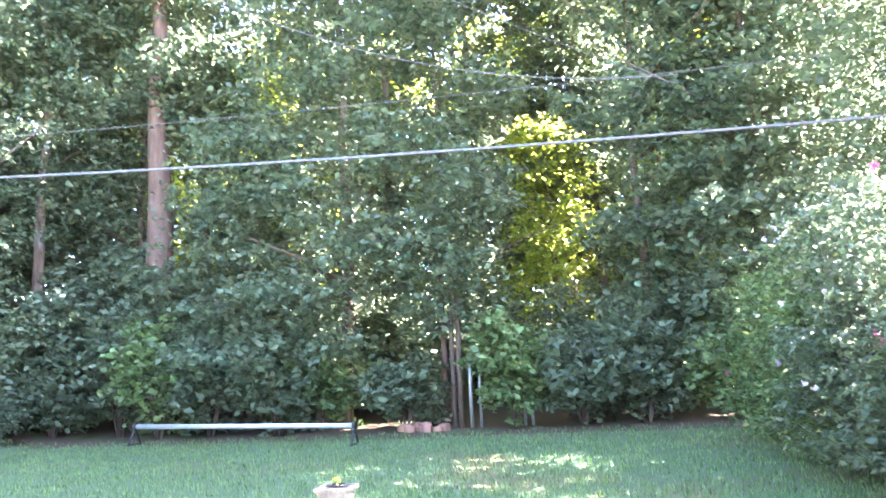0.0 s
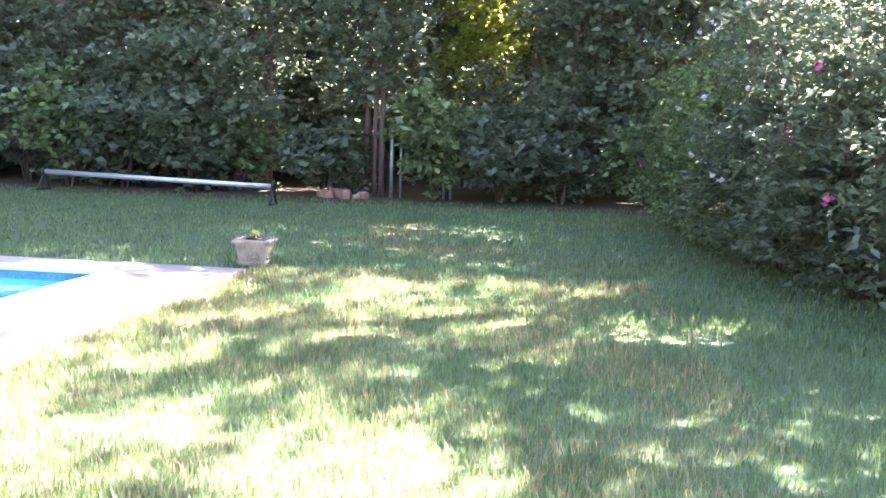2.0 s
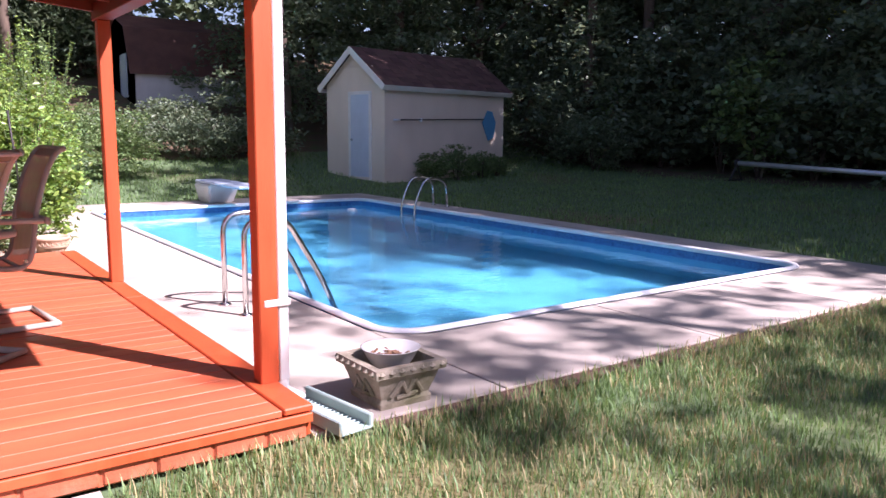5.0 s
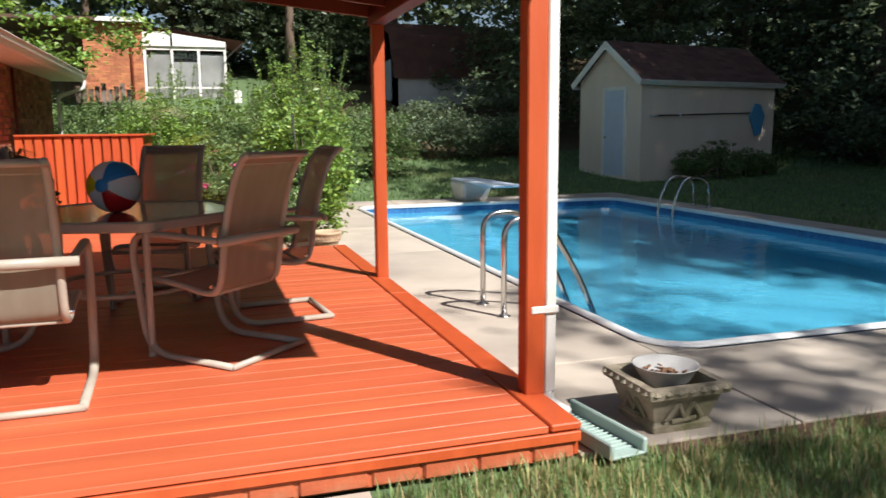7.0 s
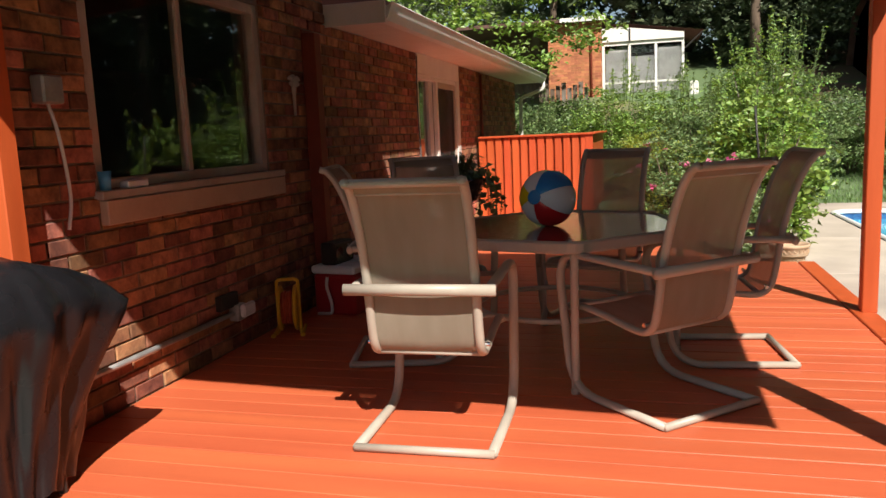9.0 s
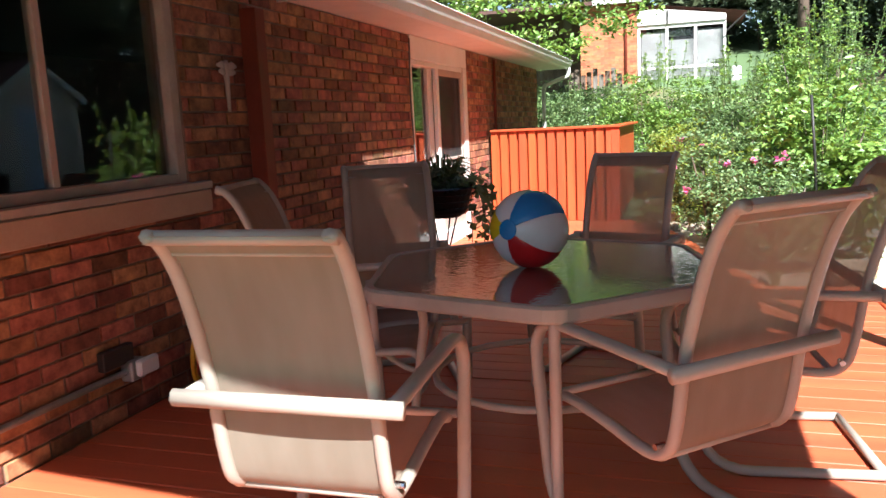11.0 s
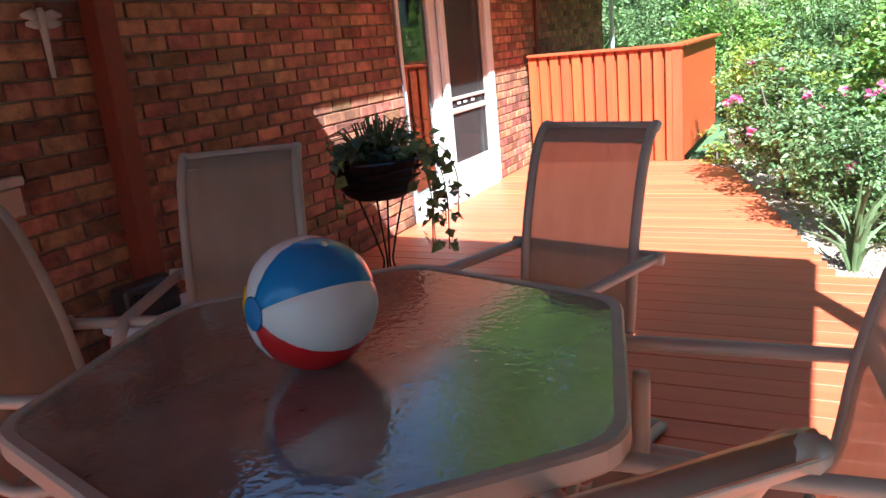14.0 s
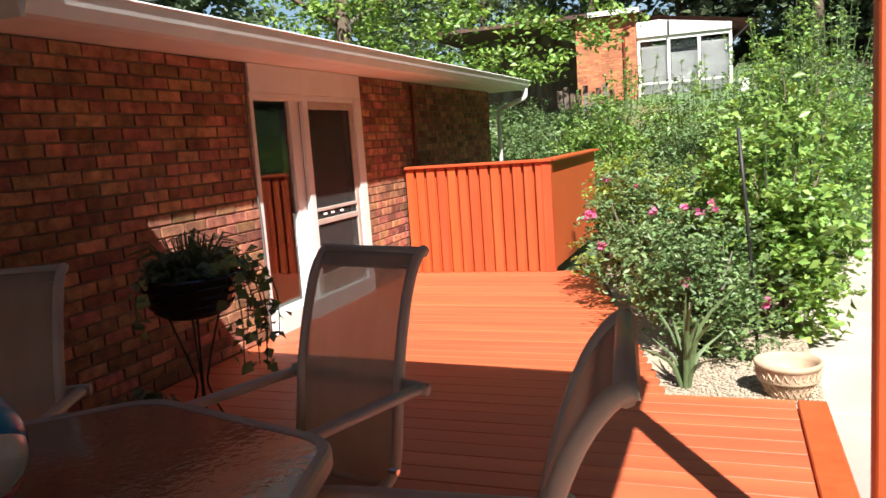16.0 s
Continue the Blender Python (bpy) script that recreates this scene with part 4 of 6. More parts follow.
# ---- furniture ----
def build_chair():
    c = thing("patio_chair", pose(0, 0, 0), "taupe metal spring chair with a high mesh sling back", "chair", "chairs round the patio table")
    aw, hw = 0.278, 0.222
    r = 0.018
    for s in (-1, 1):
        side = round_pts([(s * aw, 0.0, r), (s * aw, 0.61, r), (s * aw, 0.71, 0.685), (s * aw, 0.25, 0.672), (s * (aw + .0), 0.03, 0.665)], 0.17, 6)
        part("side_tube", tb(side, r, 10, flat=1.25), M["frame"], c, smooth=True)
    part("floor_bar", tb([(-aw - .01, 0, r), (aw + .01, 0, r)], r, 8, flat=1.0), M["frame"], c, smooth=True)
    part("back_bar", tb([(-aw - .03, 0.03, 0.665), (aw + .03, 0.03, 0.665)], 0.024, 8, flat=0.75), M["frame"], c, smooth=True)
    rail = curve_pts([(0, 0.66, 0.395), (0, 0.6, 0.42), (0, 0.42, 0.405), (0, 0.22, 0.375), (0, 0.14, 0.40), (0, 0.105, 0.48), (0, 0.07, 0.7), (0, 0.015, 0.9), (0, -0.035, 1.02), (0, -0.085, 1.085), (0, -0.12, 1.1)], 4)
    for s in (-1, 1):
        part("sling_rail", tb([(s * hw, p.y, p.z) for p in rail], 0.017, 8, flat=1.15), M["frame"], c, smooth=True)
        part("bolt", tb([(s * (hw - .0), 0.15, 0.42), (s * (hw + .035), 0.15, 0.42)], 0.01, 8), M["steel"], c)
        part("bolt", tb([(s * (hw - .0), 0.07, 0.665), (s * (aw - .01), 0.05, 0.665)], 0.012, 8), M["frame"], c)
    bm = bmesh.new()
    rows = []
    for p in rail[2:-1]:
        rows.append([bm.verts.new((hw * u, p.y + 0.012 * (1 - u * u), p.z - 0.012 * (1 - u * u) * (p.z < .45))) for u in (-1, -.6, -.2, .2, .6, 1)])
    for A, B in zip(rows, rows[1:]):
        for i in range(5):
            bm.faces.new((A[i], A[i + 1], B[i + 1], B[i]))
    part("sling", bm, M["sling"], c, "woven taupe mesh seat and back", smooth=True)
    bm = bmesh.new()
    rows = [[bm.verts.new((hw * u, p.y - 0.006, p.z)) for u in (-1, -.5, 0, .5, 1)] for p in rail[-8:]]
    for A, B in zip(rows, rows[1:]):
        for i in range(4):
            bm.faces.new((A[i], A[i + 1], B[i + 1], B[i]))
    part("top_hem", bm, M["sling"], c, "doubled hem of the sling", smooth=True)
    part("top_bar", tb([(-hw - .014, -0.104, 1.094), (hw + .014, -0.104, 1.094)], 0.018, 8), M["frame"], c, smooth=True)
    part("upper_bar", tb([(-hw, -0.056, 1.05), (hw, -0.056, 1.05)], 0.006, 8), M["frame"], c, smooth=True)
    part("lower_bar", tb([(-hw, 0.17, 0.375), (hw, 0.17, 0.375)], 0.012, 8), M["frame"], c, smooth=True)
    part("front_bar", tb([(-aw, 0.69, 0.4), (aw, 0.69, 0.4)], 0.015, 8), M["frame"], c, smooth=True)
    return c


def chair_pose(x, y, fx, fy):
    return pose(x, y, D, 0, 0, math.degrees(math.atan2(-fx, fy)))


chair = build_chair()
chair.matrix_basis = chair_pose(-2.195, 0.435, -0.03, 1.0)
for a in ((-1.06, 1.02, -0.7, 0.714), (-0.63, 2.06, -0.992, -0.123), (-1.576, 3.145, -0.266, -0.964), (-2.81, 2.745, 0.456, -0.89), (-2.985, 1.775, 0.975, 0.22)):
    copy_thing(chair, chair_pose(*a))

TX, TY, TZ = -1.83, 1.89, D + 0.745


def build_table():
    t = thing("patio_table", pose(TX, TY, D), "hexagonal glass-topped patio table with taupe frame", "table")
    hexa = [(0.755 * math.cos(radians(-76 + 60 * k)), 0.755 * math.sin(radians(-76 + 60 * k))) for k in range(6)]

    def rounded(sc):
        out = []
        for k in range(6):
            a, b, c = [Vector(hexa[(k + j) % 6]) * sc for j in (-1, 0, 1)]
            s, e = b + (a - b).normalized() * 0.09, b + (c - b).normalized() * 0.09
            for j in range(5):
                u = j / 4
                out.append(s * (1 - u) ** 2 + b * 2 * u * (1 - u) + e * u * u)
        return out
    bm = bmesh.new()
    loops = []
    for sc, z in ((1.0, 0.69), (1.01, 0.7), (1.01, 0.738), (1.0, 0.747), (0.965, 0.747), (0.96, 0.738), (0.96, 0.69)):
        loops.append([bm.verts.new((p.x, p.y, z)) for p in rounded(sc)])
    n = len(loops[0])
    for A, B in zip(loops, loops[1:] + loops[:1]):
        for i in range(n):
            bm.faces.new((A[i], A[(i + 1) % n], B[(i + 1) % n], B[i]))
    part("rim", bm, M["frame"], t)
    part("tabletop", prism(bmesh.new(), [(p.x, p.y) for p in rounded(0.962)], 0.735, 0.742), M["tableglass"], t, "rippled tinted glass top")
    for k in range(4):
        a = radians(-76 + 90 * k)
        u = Vector((math.cos(a), math.sin(a), 0))
        pts = curve_pts([u * 0.69 + Vector((0, 0, 0.7)), u * 0.685 + Vector((0, 0, 0.5)), u * 0.675 + Vector((0, 0, 0.25)), u * 0.67 + Vector((0, 0, 0.012))], 5)
        part("leg", tb(pts, 0.02, 8), M["frame"], t, smooth=True)
        part("foot", lathe(bmesh.new(), [(0.022, 0), (0.024, 0.02), (0.02, 0.03)], 12, pose(u.x * .67, u.y * .67, 0)), M["frame"], t, smooth=True)
    for k in range(4):
        a = radians(-76 + 90 * k)
        u = Vector((math.cos(a), math.sin(a), 0))
        part("stay", tb(curve_pts([u * .68 + Vector((0, 0, .42)), u * .56 + Vector((0, 0, .33)), u * .44 + Vector((0, 0, .3))], 4), .013, 8), M["frame"], t, smooth=True)
    part("ring_brace", tb([(0.44 * math.cos(radians(w)), 0.44 * math.sin(radians(w)), 0.3) for w in range(0, 360, 15)], 0.015, 8, closed=True), M["frame"], t, smooth=True)


build_table()


def build_ball():
    r = 0.155
    axis = Vector((-0.369, -0.928, 0.117)).normalized()
    right, up = Vector((0.97, 0.2, 0)), Vector((0, 0, 1))
    blue = right * math.cos(radians(50)) + up * math.sin(radians(50))
    blue = (blue - axis * blue.dot(axis)).normalized()
    xa = (Matrix.Rotation(radians(-30), 3, axis) @ blue).normalized()
    turn = Matrix((xa, axis.cross(xa), axis)).transposed().to_4x4()
    t = thing("beach_ball", Matrix.Translation((TX - 0.03, TY - 0.05, TZ + r - 0.006)) @ turn, "inflated beach ball with red white blue yellow panels", "ball")
    cols = ["ballblue", "ballwhite", "ballyellow", "ballwhite", "ballred", "ballwhite"]
    m = 26
    for k in range(6):
        bm = bmesh.new()
        rows = []
        for i in range(m + 1):
            th = math.radians(12 + 156 * i / m)
            row = []
            for j in range(13):
                ph = 2 * math.pi * (k + j / 12) / 6
                seam = abs(j / 6 - 1)
                rr = r * (1 - 0.02 * seam ** 3 - 0.006 * seam ** 2 * (1 + math.sin(i * 2.3 + k)) - 0.012 * noise.noise((k * 3.1 + i * .33, j * .4, 1.7)))
                row.append(bm.verts.new((rr * math.sin(th) * math.cos(ph), rr * math.sin(th) * math.sin(ph), rr * math.cos(th) * 0.98)))
            rows.append(row)
        for A, B in zip(rows, rows[1:]):
            for j in range(12):
                bm.faces.new((A[j], A[j + 1], B[j + 1], B[j]))
        part("panel", bm, M[cols[k]], t, smooth=True)
    for s in (-1, 1):
        prof = [(r * math.sin(math.radians(a)) * 1.006, s * r * math.cos(math.radians(a)) * 0.988) for a in (0, 5, 10, 13, 14.5)]
        part("end_patch", lathe(bmesh.new(), prof, 20), M["ballblue"], t, "round blue end patch", smooth=True)
    part("valve", lathe(bmesh.new(), [(0.008, 0), (0.008, 0.006), (0.004, 0.008)], 10, pose(0, 0, 0, 0, 90, 40) @ pose(0, 0, r * 0.985)), M["ballwhite"], t)


build_ball()


# ---- pool side and garden things ----
def build_shed():
    m = pose(8.22, 12.35, 0.16, 0, 0, 11.2)
    L, W, H, R = 4.45, 2.16, 2.35, 3.17
    s = thing("garden_shed", m, "tan painted garden shed with brown shingle roof", "shed")
    bm = bmesh.new()
    t = 0.08
    pts = [(0, 0), (W, 0), (W, H), (W / 2, R), (0, H)]
    for x0, x1 in ((0, t), (L - t, L)):
        A = [bm.verts.new((x0, y, z)) for y, z in pts]
        B = [bm.verts.new((x1, y, z)) for y, z in pts]
        bm.faces.new(A)
        bm.faces.new(B[::-1])
        for i in range(5):
            bm.faces.new((A[i], A[(i + 1) % 5], B[(i + 1) % 5], B[i]))
    box(bm, t, 0, 0, L - t, t, H)
    box(bm, t, W - t, 0, L - t, W, H)
    part("wall", bm, M["shed"], s)
    part("gable_board", bx(-0.012, 0.05, H - 0.02, 0.0, W - 0.05, H + 0.0, .002), M["shed"], s)
    part("gable_lap", bx(-0.016, 0.42, H + .4, 0.0, W - 0.42, H + .42, .002), M["shed"], s)
    part("corner_board", bx(-0.015, -0.015, 0, 0.06, 0.06, H, .003), M["shed"], s)
    slope = math.degrees(math.atan2(R - H, W / 2))
    run = math.hypot(R - H, W / 2) + 0.2
    for side in (0, 1):
        rm = pose(-0.15, W / 2, R + 0.06, 0, 0, 0) @ (pose(0, 0, 0, slope, 0, 0) if side == 0 else pose(0, 0, 0, -slope, 0, 0))
        sgn = -1 if side == 0 else 1
        roof = part("roof", bx(0, min(0, sgn * run), -0.03, L + .35, max(0, sgn * run), 0.0), M["asphalt"], s, "brown asphalt shingle roof", m=rm)
        if side == 0:
            k, nrow = 0, 9
            for i in range(nrow):
                y1 = -run + run * i / nrow
                for j in range(14):
                    wd = (L + .35) / 14
                    part("shingle", bx(j * wd + .003, y1 - .01, 0.002, (j + 1) * wd - .003, y1 + run / nrow + .02, 0.012 + .004 * ((i + j) % 2)), M["asphalt"], roof)
        part("bargeboard", bx(-0.02, min(0, sgn * run), -0.13, 0.0, max(0, sgn * run), 0.015), M["white"], s, "white gable trim", m=rm)
        part("eaves_board", bx(-.02, min(sgn * run, sgn * (run + .02)), -0.12, L + .35, max(sgn * run, sgn * (run + .02)), 0.012), M["white"], s, m=rm)
    d = part("door", bx(-0.03, 0.54, 0.12, 0.0, 1.21, 2.1, .004), M["sheddoor"], s, "pale blue-grey shed door")
    for i in range(2):
        for j in range(3):
            y, z = 0.61 + i * .28, 0.25 + j * .6
            part("door_panel", bx(-0.036, y, z, -0.03, y + .22, z + .5, .003), M["sheddoor"], d)
    part("door_handle", lathe(bmesh.new(), [(0.02, 0), (0.03, 0.02), (0.025, 0.05), (0, 0.055)], 12, pose(-0.03, 1.14, 1.02, 0, -90, 0)), M["steel"], d, smooth=True)
    for a in ((0.46, 0.54, .05, 2.18), (1.21, 1.29, .05, 2.18), (0.54, 1.21, 2.1, 2.18)):
        part("door_trim", bx(-0.035, a[0], a[2], 0.0, a[1], a[3], .003), M["white"], s)
    part("door_sill", bx(-0.06, 0.5, 0.03, 0.0, 1.25, 0.12, .004), M["shed"], s)
    # skimmer pole with a blue net on brackets
    p = thing("skimmer_pole", m @ pose(0.2, -0.05, 1.5), "long aluminium pool pole with a blue net head", "pole")
    part("pole", tb([(0.1, 0, 0), (3.35, 0, 0.07)], 0.016, 8), M["blackmetal"], p, smooth=True)
    part("grip", tb([(0.05, 0, -0.002), (0.25, 0, 0.003)], 0.022, 8), M["whiteplastic"], p, smooth=True)
    part("bracket", bx(0.95, -0.02, -0.03, 1.0, 0.045, 0.06, .004), M["whiteplastic"], p)
    part("net_head", prism(bmesh.new(), [(3.3, -.02), (3.5, .3), (3.68, .28), (3.85, 0), (3.75, -.42), (3.55, -.5)], -0.015, 0.015), M["bluefloat"], p, "blue leaf net", m=pose(0, 0, 0, 90, 0, 0))
    return m


SHED_M = build_shed()


def arch(name, pts, m, label, cat="handrail"):
    t = thing(name, m, label, cat)
    for y in (0, 0.44):
        part("rail", tb(round_pts([(a, y, b) for a, b in pts], 0.2, 6), 0.022, 10), M["steel"], t, smooth=True)
        part("flange", lathe(bmesh.new(), [(0.05, 0), (0.048, 0.012), (0.025, 0.02)], 16, pose(pts[0][0], y, 0)), M["steel"], t, smooth=True)
    return t


arch("pool_handrail", [(0, 0), (0, 0.72), (0.32, 0.74), (0.62, 0.25), (0.95, -0.5)], pose(0.72, 2.04, 0), "stainless steel pool handrail on the concrete")
lad = arch("pool_ladder", [(0, 0), (-0.02, 0.5), (-0.5, 0.56), (-0.72, 0.1), (-0.75, -0.9)], pose(7.05, 8.2, 0), "stainless steel pool ladder at the far side", "ladder")
for z in (-0.3, -0.6):
    part("tread", bx(-0.79, 0.02, z, -0.7, 0.42, z + .03, .005), M["whiteplastic"], lad)


def build_board():
    t = thing("diving_board", pose(3.75, 11.3, 0.0), "short white diving board on a tapered stand", "diving board")
    bm = bmesh.new()
    lo = [bm.verts.new(p) for p in ((-.24, -.3, 0), (.24, -.3, 0), (.24, .3, 0), (-.24, .3, 0))]
    hi = [bm.verts.new(p) for p in ((-.3, -.5, .36), (.3, -.5, .36), (.3, .4, .36), (-.3, .4, .36))]
    bm.faces.new(lo[::-1]), bm.faces.new(hi)
    for i in range(4):
        bm.faces.new((lo[i], lo[(i + 1) % 4], hi[(i + 1) % 4], hi[i]))
    bmesh.ops.bevel(bm, geom=list(bm.edges), offset=0.03, segments=2, affect="EDGES")
    part("stand", bm, M["whiteplastic"], t, smooth=False)
    part("board", bx(-.26, -1.9, .365, .26, .45, .42, .02), M["sheddoor"], t, "pale blue-white board")


build_board()


def build_planter(m, size, h, fill):
    t = thing("stone_planter", m, "weathered square cast-stone planter standing on the pool deck", "planter", "stone planters by the pool")
    bm = bmesh.new()
    loops = []
    k = size / 2
    for s, z in ((.72, 0), (.74, .03), (.68, .05), (.86, h - .06), (.9, h - .05), (1.0, h - .045), (1.02, h - .02), (1.0, h), (.8, h), (.78, h - .02), (.7, h * .55)):
        loops.append([bm.verts.new((sx * k * s, sy * k * s, z)) for sx, sy in ((-1, -1), (1, -1), (1, 1), (-1, 1))])
    for A, B in zip(loops, loops[1:]):
        for i in range(4):
            bm.faces.new((A[i], A[(i + 1) % 4], B[(i + 1) % 4], B[i]))
    bm.faces.new(loops[0][::-1])
    bm.faces.new(loops[-1])
    bmesh.ops.bevel(bm, geom=[e for e in bm.edges if e.calc_length() < .06], offset=0.004, segments=1, affect="EDGES")
    part("body", bm, M["stonepot"], t)
    for q in range(4):
        rm = pose(0, 0, 0, 0, 0, 90 * q)
        for (x0, z0, x1, z1) in ((-.3, .35, -.12, .8), (-.12, .8, .0, .4), (0, .4, .12, .8), (.12, .8, .3, .35), (-.2, .3, .2, .36)):
            a = Vector((x0 * k * 1.5, -k * (.70 + .17 * z0), z0 * (h - .05)))
            b = Vector((x1 * k * 1.5, -k * (.70 + .17 * z1), z1 * (h - .05)))
            part("relief", tb([a, b], 0.012, 6, flat=.7), M["stonepot"], t, m=rm)
        for i in range(7):
            part("rim_bead", lathe(bmesh.new(), [(0, -.018), (.022, 0), (0, .018)], 6, pose((-.86 + i * .286) * k, -k * 1.0, h - .02)), M["stonepot"], t, m=rm)
    if fill == "bowl":
        b = part("bowl", lathe(bmesh.new(), [(.08, h - .06), (.12, h - .01), (.15, h + .045), (.158, h + .05), (.15, h + .05), (.115, h + .0), (.0, h + .0)], 28), M["greypot"], t, "round grey plastic bowl", smooth=True)
        rng = np.random.default_rng(2)
        for i in range(26):
            a, r = rng.uniform(0, 6.28), rng.uniform(0, .1)
            part("chip", bx(-.016, -.007, -.004, .016, .007, .004, .002), M["ember"], b, m=pose(r * math.cos(a), r * math.sin(a), h + .008 + rng.uniform(0, .012), rng.uniform(-30, 30), rng.uniform(-30, 30), rng.uniform(0, 180)))
    else:
        part("soil", bx(-k * .76, -k * .76, h - .05, k * .76, k * .76, h - .03), M["soil"], t)
        part("grate", tb([(k * .45 * math.cos(radians(w)), k * .45 * math.sin(radians(w)), h + .01) for w in range(0, 360, 20)], .012, 6, closed=True), M["blackmetal"], t)
        rng = np.random.default_rng(8)
        part("sprout", leaves("sprout", rng.normal(0, .02, (14, 3)) + np.array([-.03, 0, h + .06]), .06, M["leaf_yellow"], rng, droop=-.5), None, t)
    return t


build_planter(pose(0.67, -0.1, 0.0), 0.42, 0.225, "bowl")
build_planter(pose(7.62, -0.3, 0.0, 0, 0, 5), 0.44, 0.31, "soil")

# splash block
t = thing("splash_block", pose(0.2, 0.06, 0.012, 0, 0, 8), "pale green plastic splash block under the downspout", "splash block")
bm = bx(-.085, -.52, 0, .085, .02, .012, .003)
part("tray", bm, M["splash"], t)
for sx in (-1, 1):
    part("side_wall", bx(sx * .085 - .012, -.52, 0, sx * .085 + .012, .02, .07, .006), M["splash"], t)
for i in range(14):
    part("rib", bx(-.07, -.46 + i * .032, .012, .07, -.45 + i * .032, .02, .002), M["splash"], t)


def build_reel():
    t = thing("pool_cover_reel", pose(14.63, 4.58, float(ground_z(14.6, 4.5)) + .06, 1.5), "long aluminium pool cover reel on dark end stands", "cover reel")
    z = 0.41
    part("tube", tb([(0, -2.6, z), (0, 2.6, z)], 0.055, 14), M["alu"], t, smooth=True)
    for s in (-1, 1):
        y = s * 2.64
        part("stand", tb([(-.22, y, .02), (0, y, z), (.22, y, .02)], .025, 8), M["blackmetal"], t)
        part("foot_bar", tb([(-.26, y, .02), (.26, y, .02)], .02, 8), M["blackmetal"], t)
        part("hub", lathe(bmesh.new(), [(0.09, -.03), (.1, 0), (.09, .03)], 16, pose(0, y, z, 90, 0, 0)), M["blackmetal"], t, smooth=True)


build_reel()


def build_grill():
    t = thing("covered_grill", pose(-3.53, -0.24, D), "barbecue grill under a draped black vinyl cover", "grill")
    n = 110
    bm = bmesh.new()
    rows = []
    levels = [(0.04, .12, .2), (.1, .125, .21), (.18, .135, .23), (.26, .148, .255), (.34, .163, .28), (.42, .18, .31), (.5, .2, .345), (.57, .222, .385), (.63, .24, .42), (.68, .252, .44), (.71, .252, .438), (.74, .24, .41), (.79, .21, .35), (.84, .17, .25), (.875, .09, .13), (.885, .03, .05)]
    for z, rx, ry in levels:
        row = []
        for j in range(n):
            a = 2 * math.pi * j / n
            c, s = math.cos(a), math.sin(a)
            sq = 1 / max(abs(c), abs(s)) ** .55
            k = max(0.4 if z < .7 else .1, 1 - z / .72)
            pleat = 1 + (.13 * math.sin(7 * a + 4 * z) + .1 * math.sin(15 * a - 6 * z) + .04 * math.sin(31 * a + 6 * z)) * k ** .6 * (1.0 if z > .1 else .8)
            row.append(bm.verts.new((rx * c * sq * pleat, ry * s * sq * pleat, z + .02 * math.sin(3 * a + 1) * (z > .7) + .012 * math.sin(11 * a) * (z < .1))))
        rows.append(row)
    for A, B in zip(rows, rows[1:]):
        for j in range(n):
            bm.faces.new((A[j], A[(j + 1) % n], B[(j + 1) % n], B[j]))
    bm.faces.new(rows[-1])
    part("cover", bm, M["black"], t, "creased black vinyl cover", smooth=True)
    for sx in (-1, 1):
        for sy in (-1, 1):
            part("leg", tb([(sx * .09, sy * .13, 0), (sx * .09, sy * .13, .5)], .016, 8), M["blackmetal"], t)
    part("shelf", bx(-.085, -.13, .12, .085, .13, .14, .004), M["blackmetal"], t)


build_grill()


def build_cooler():
    t = thing("cooler", pose(-3.49, 2.94, D, 0, 0, -8), "red picnic cooler with white lid against the wall", "cooler")
    part("body", bx(-.17, -.25, 0, .17, .25, .3, .02), M["red"], t)
    part("lid", bx(-.18, -.26, .302, .18, .26, .36, .015), M["whiteplastic"], t, "white plastic lid")
    part("handle", tb(round_pts([(-.04, -.262, .28), (-.04, -.285, .22), (0.0, -.285, .1), (0, -.285, .02), (-.12, -.285, .015)], .03), .012, 8), M["whiteplastic"], t, smooth=True)
    r = thing("radio", pose(-3.55, 2.86, D + .362, 0, 0, -8), "dark portable radio on the cooler lid", "radio")
    part("case", bx(-.06, -.14, 0, .06, .14, .16, .012), M["blackmetal"], r)
    for s in (-1, 1):
        part("speaker", lathe(bmesh.new(), [(.05, 0), (.05, .008), (.02, .004)], 18, pose(.06, s * .08, .08, 0, 90, 0)), M["black"], r)
    part("button_strip", bx(.06, .05, .11, .066, .12, .13, .002), M["galv"], r)
    p = thing("paper_sheets", pose(-3.4, 3.03, D + .362, 0, 0, 10), "loose white sheets of paper on the cooler", "paper")
    for i in range(3):
        part("sheet", bx(-.1 + i * .008, -.14, i * .003, .1, .14 - i * .01, i * .003 + .002), M["paper"], p, m=pose(0, 0, 0, 0, 0, i * 4))


build_cooler()


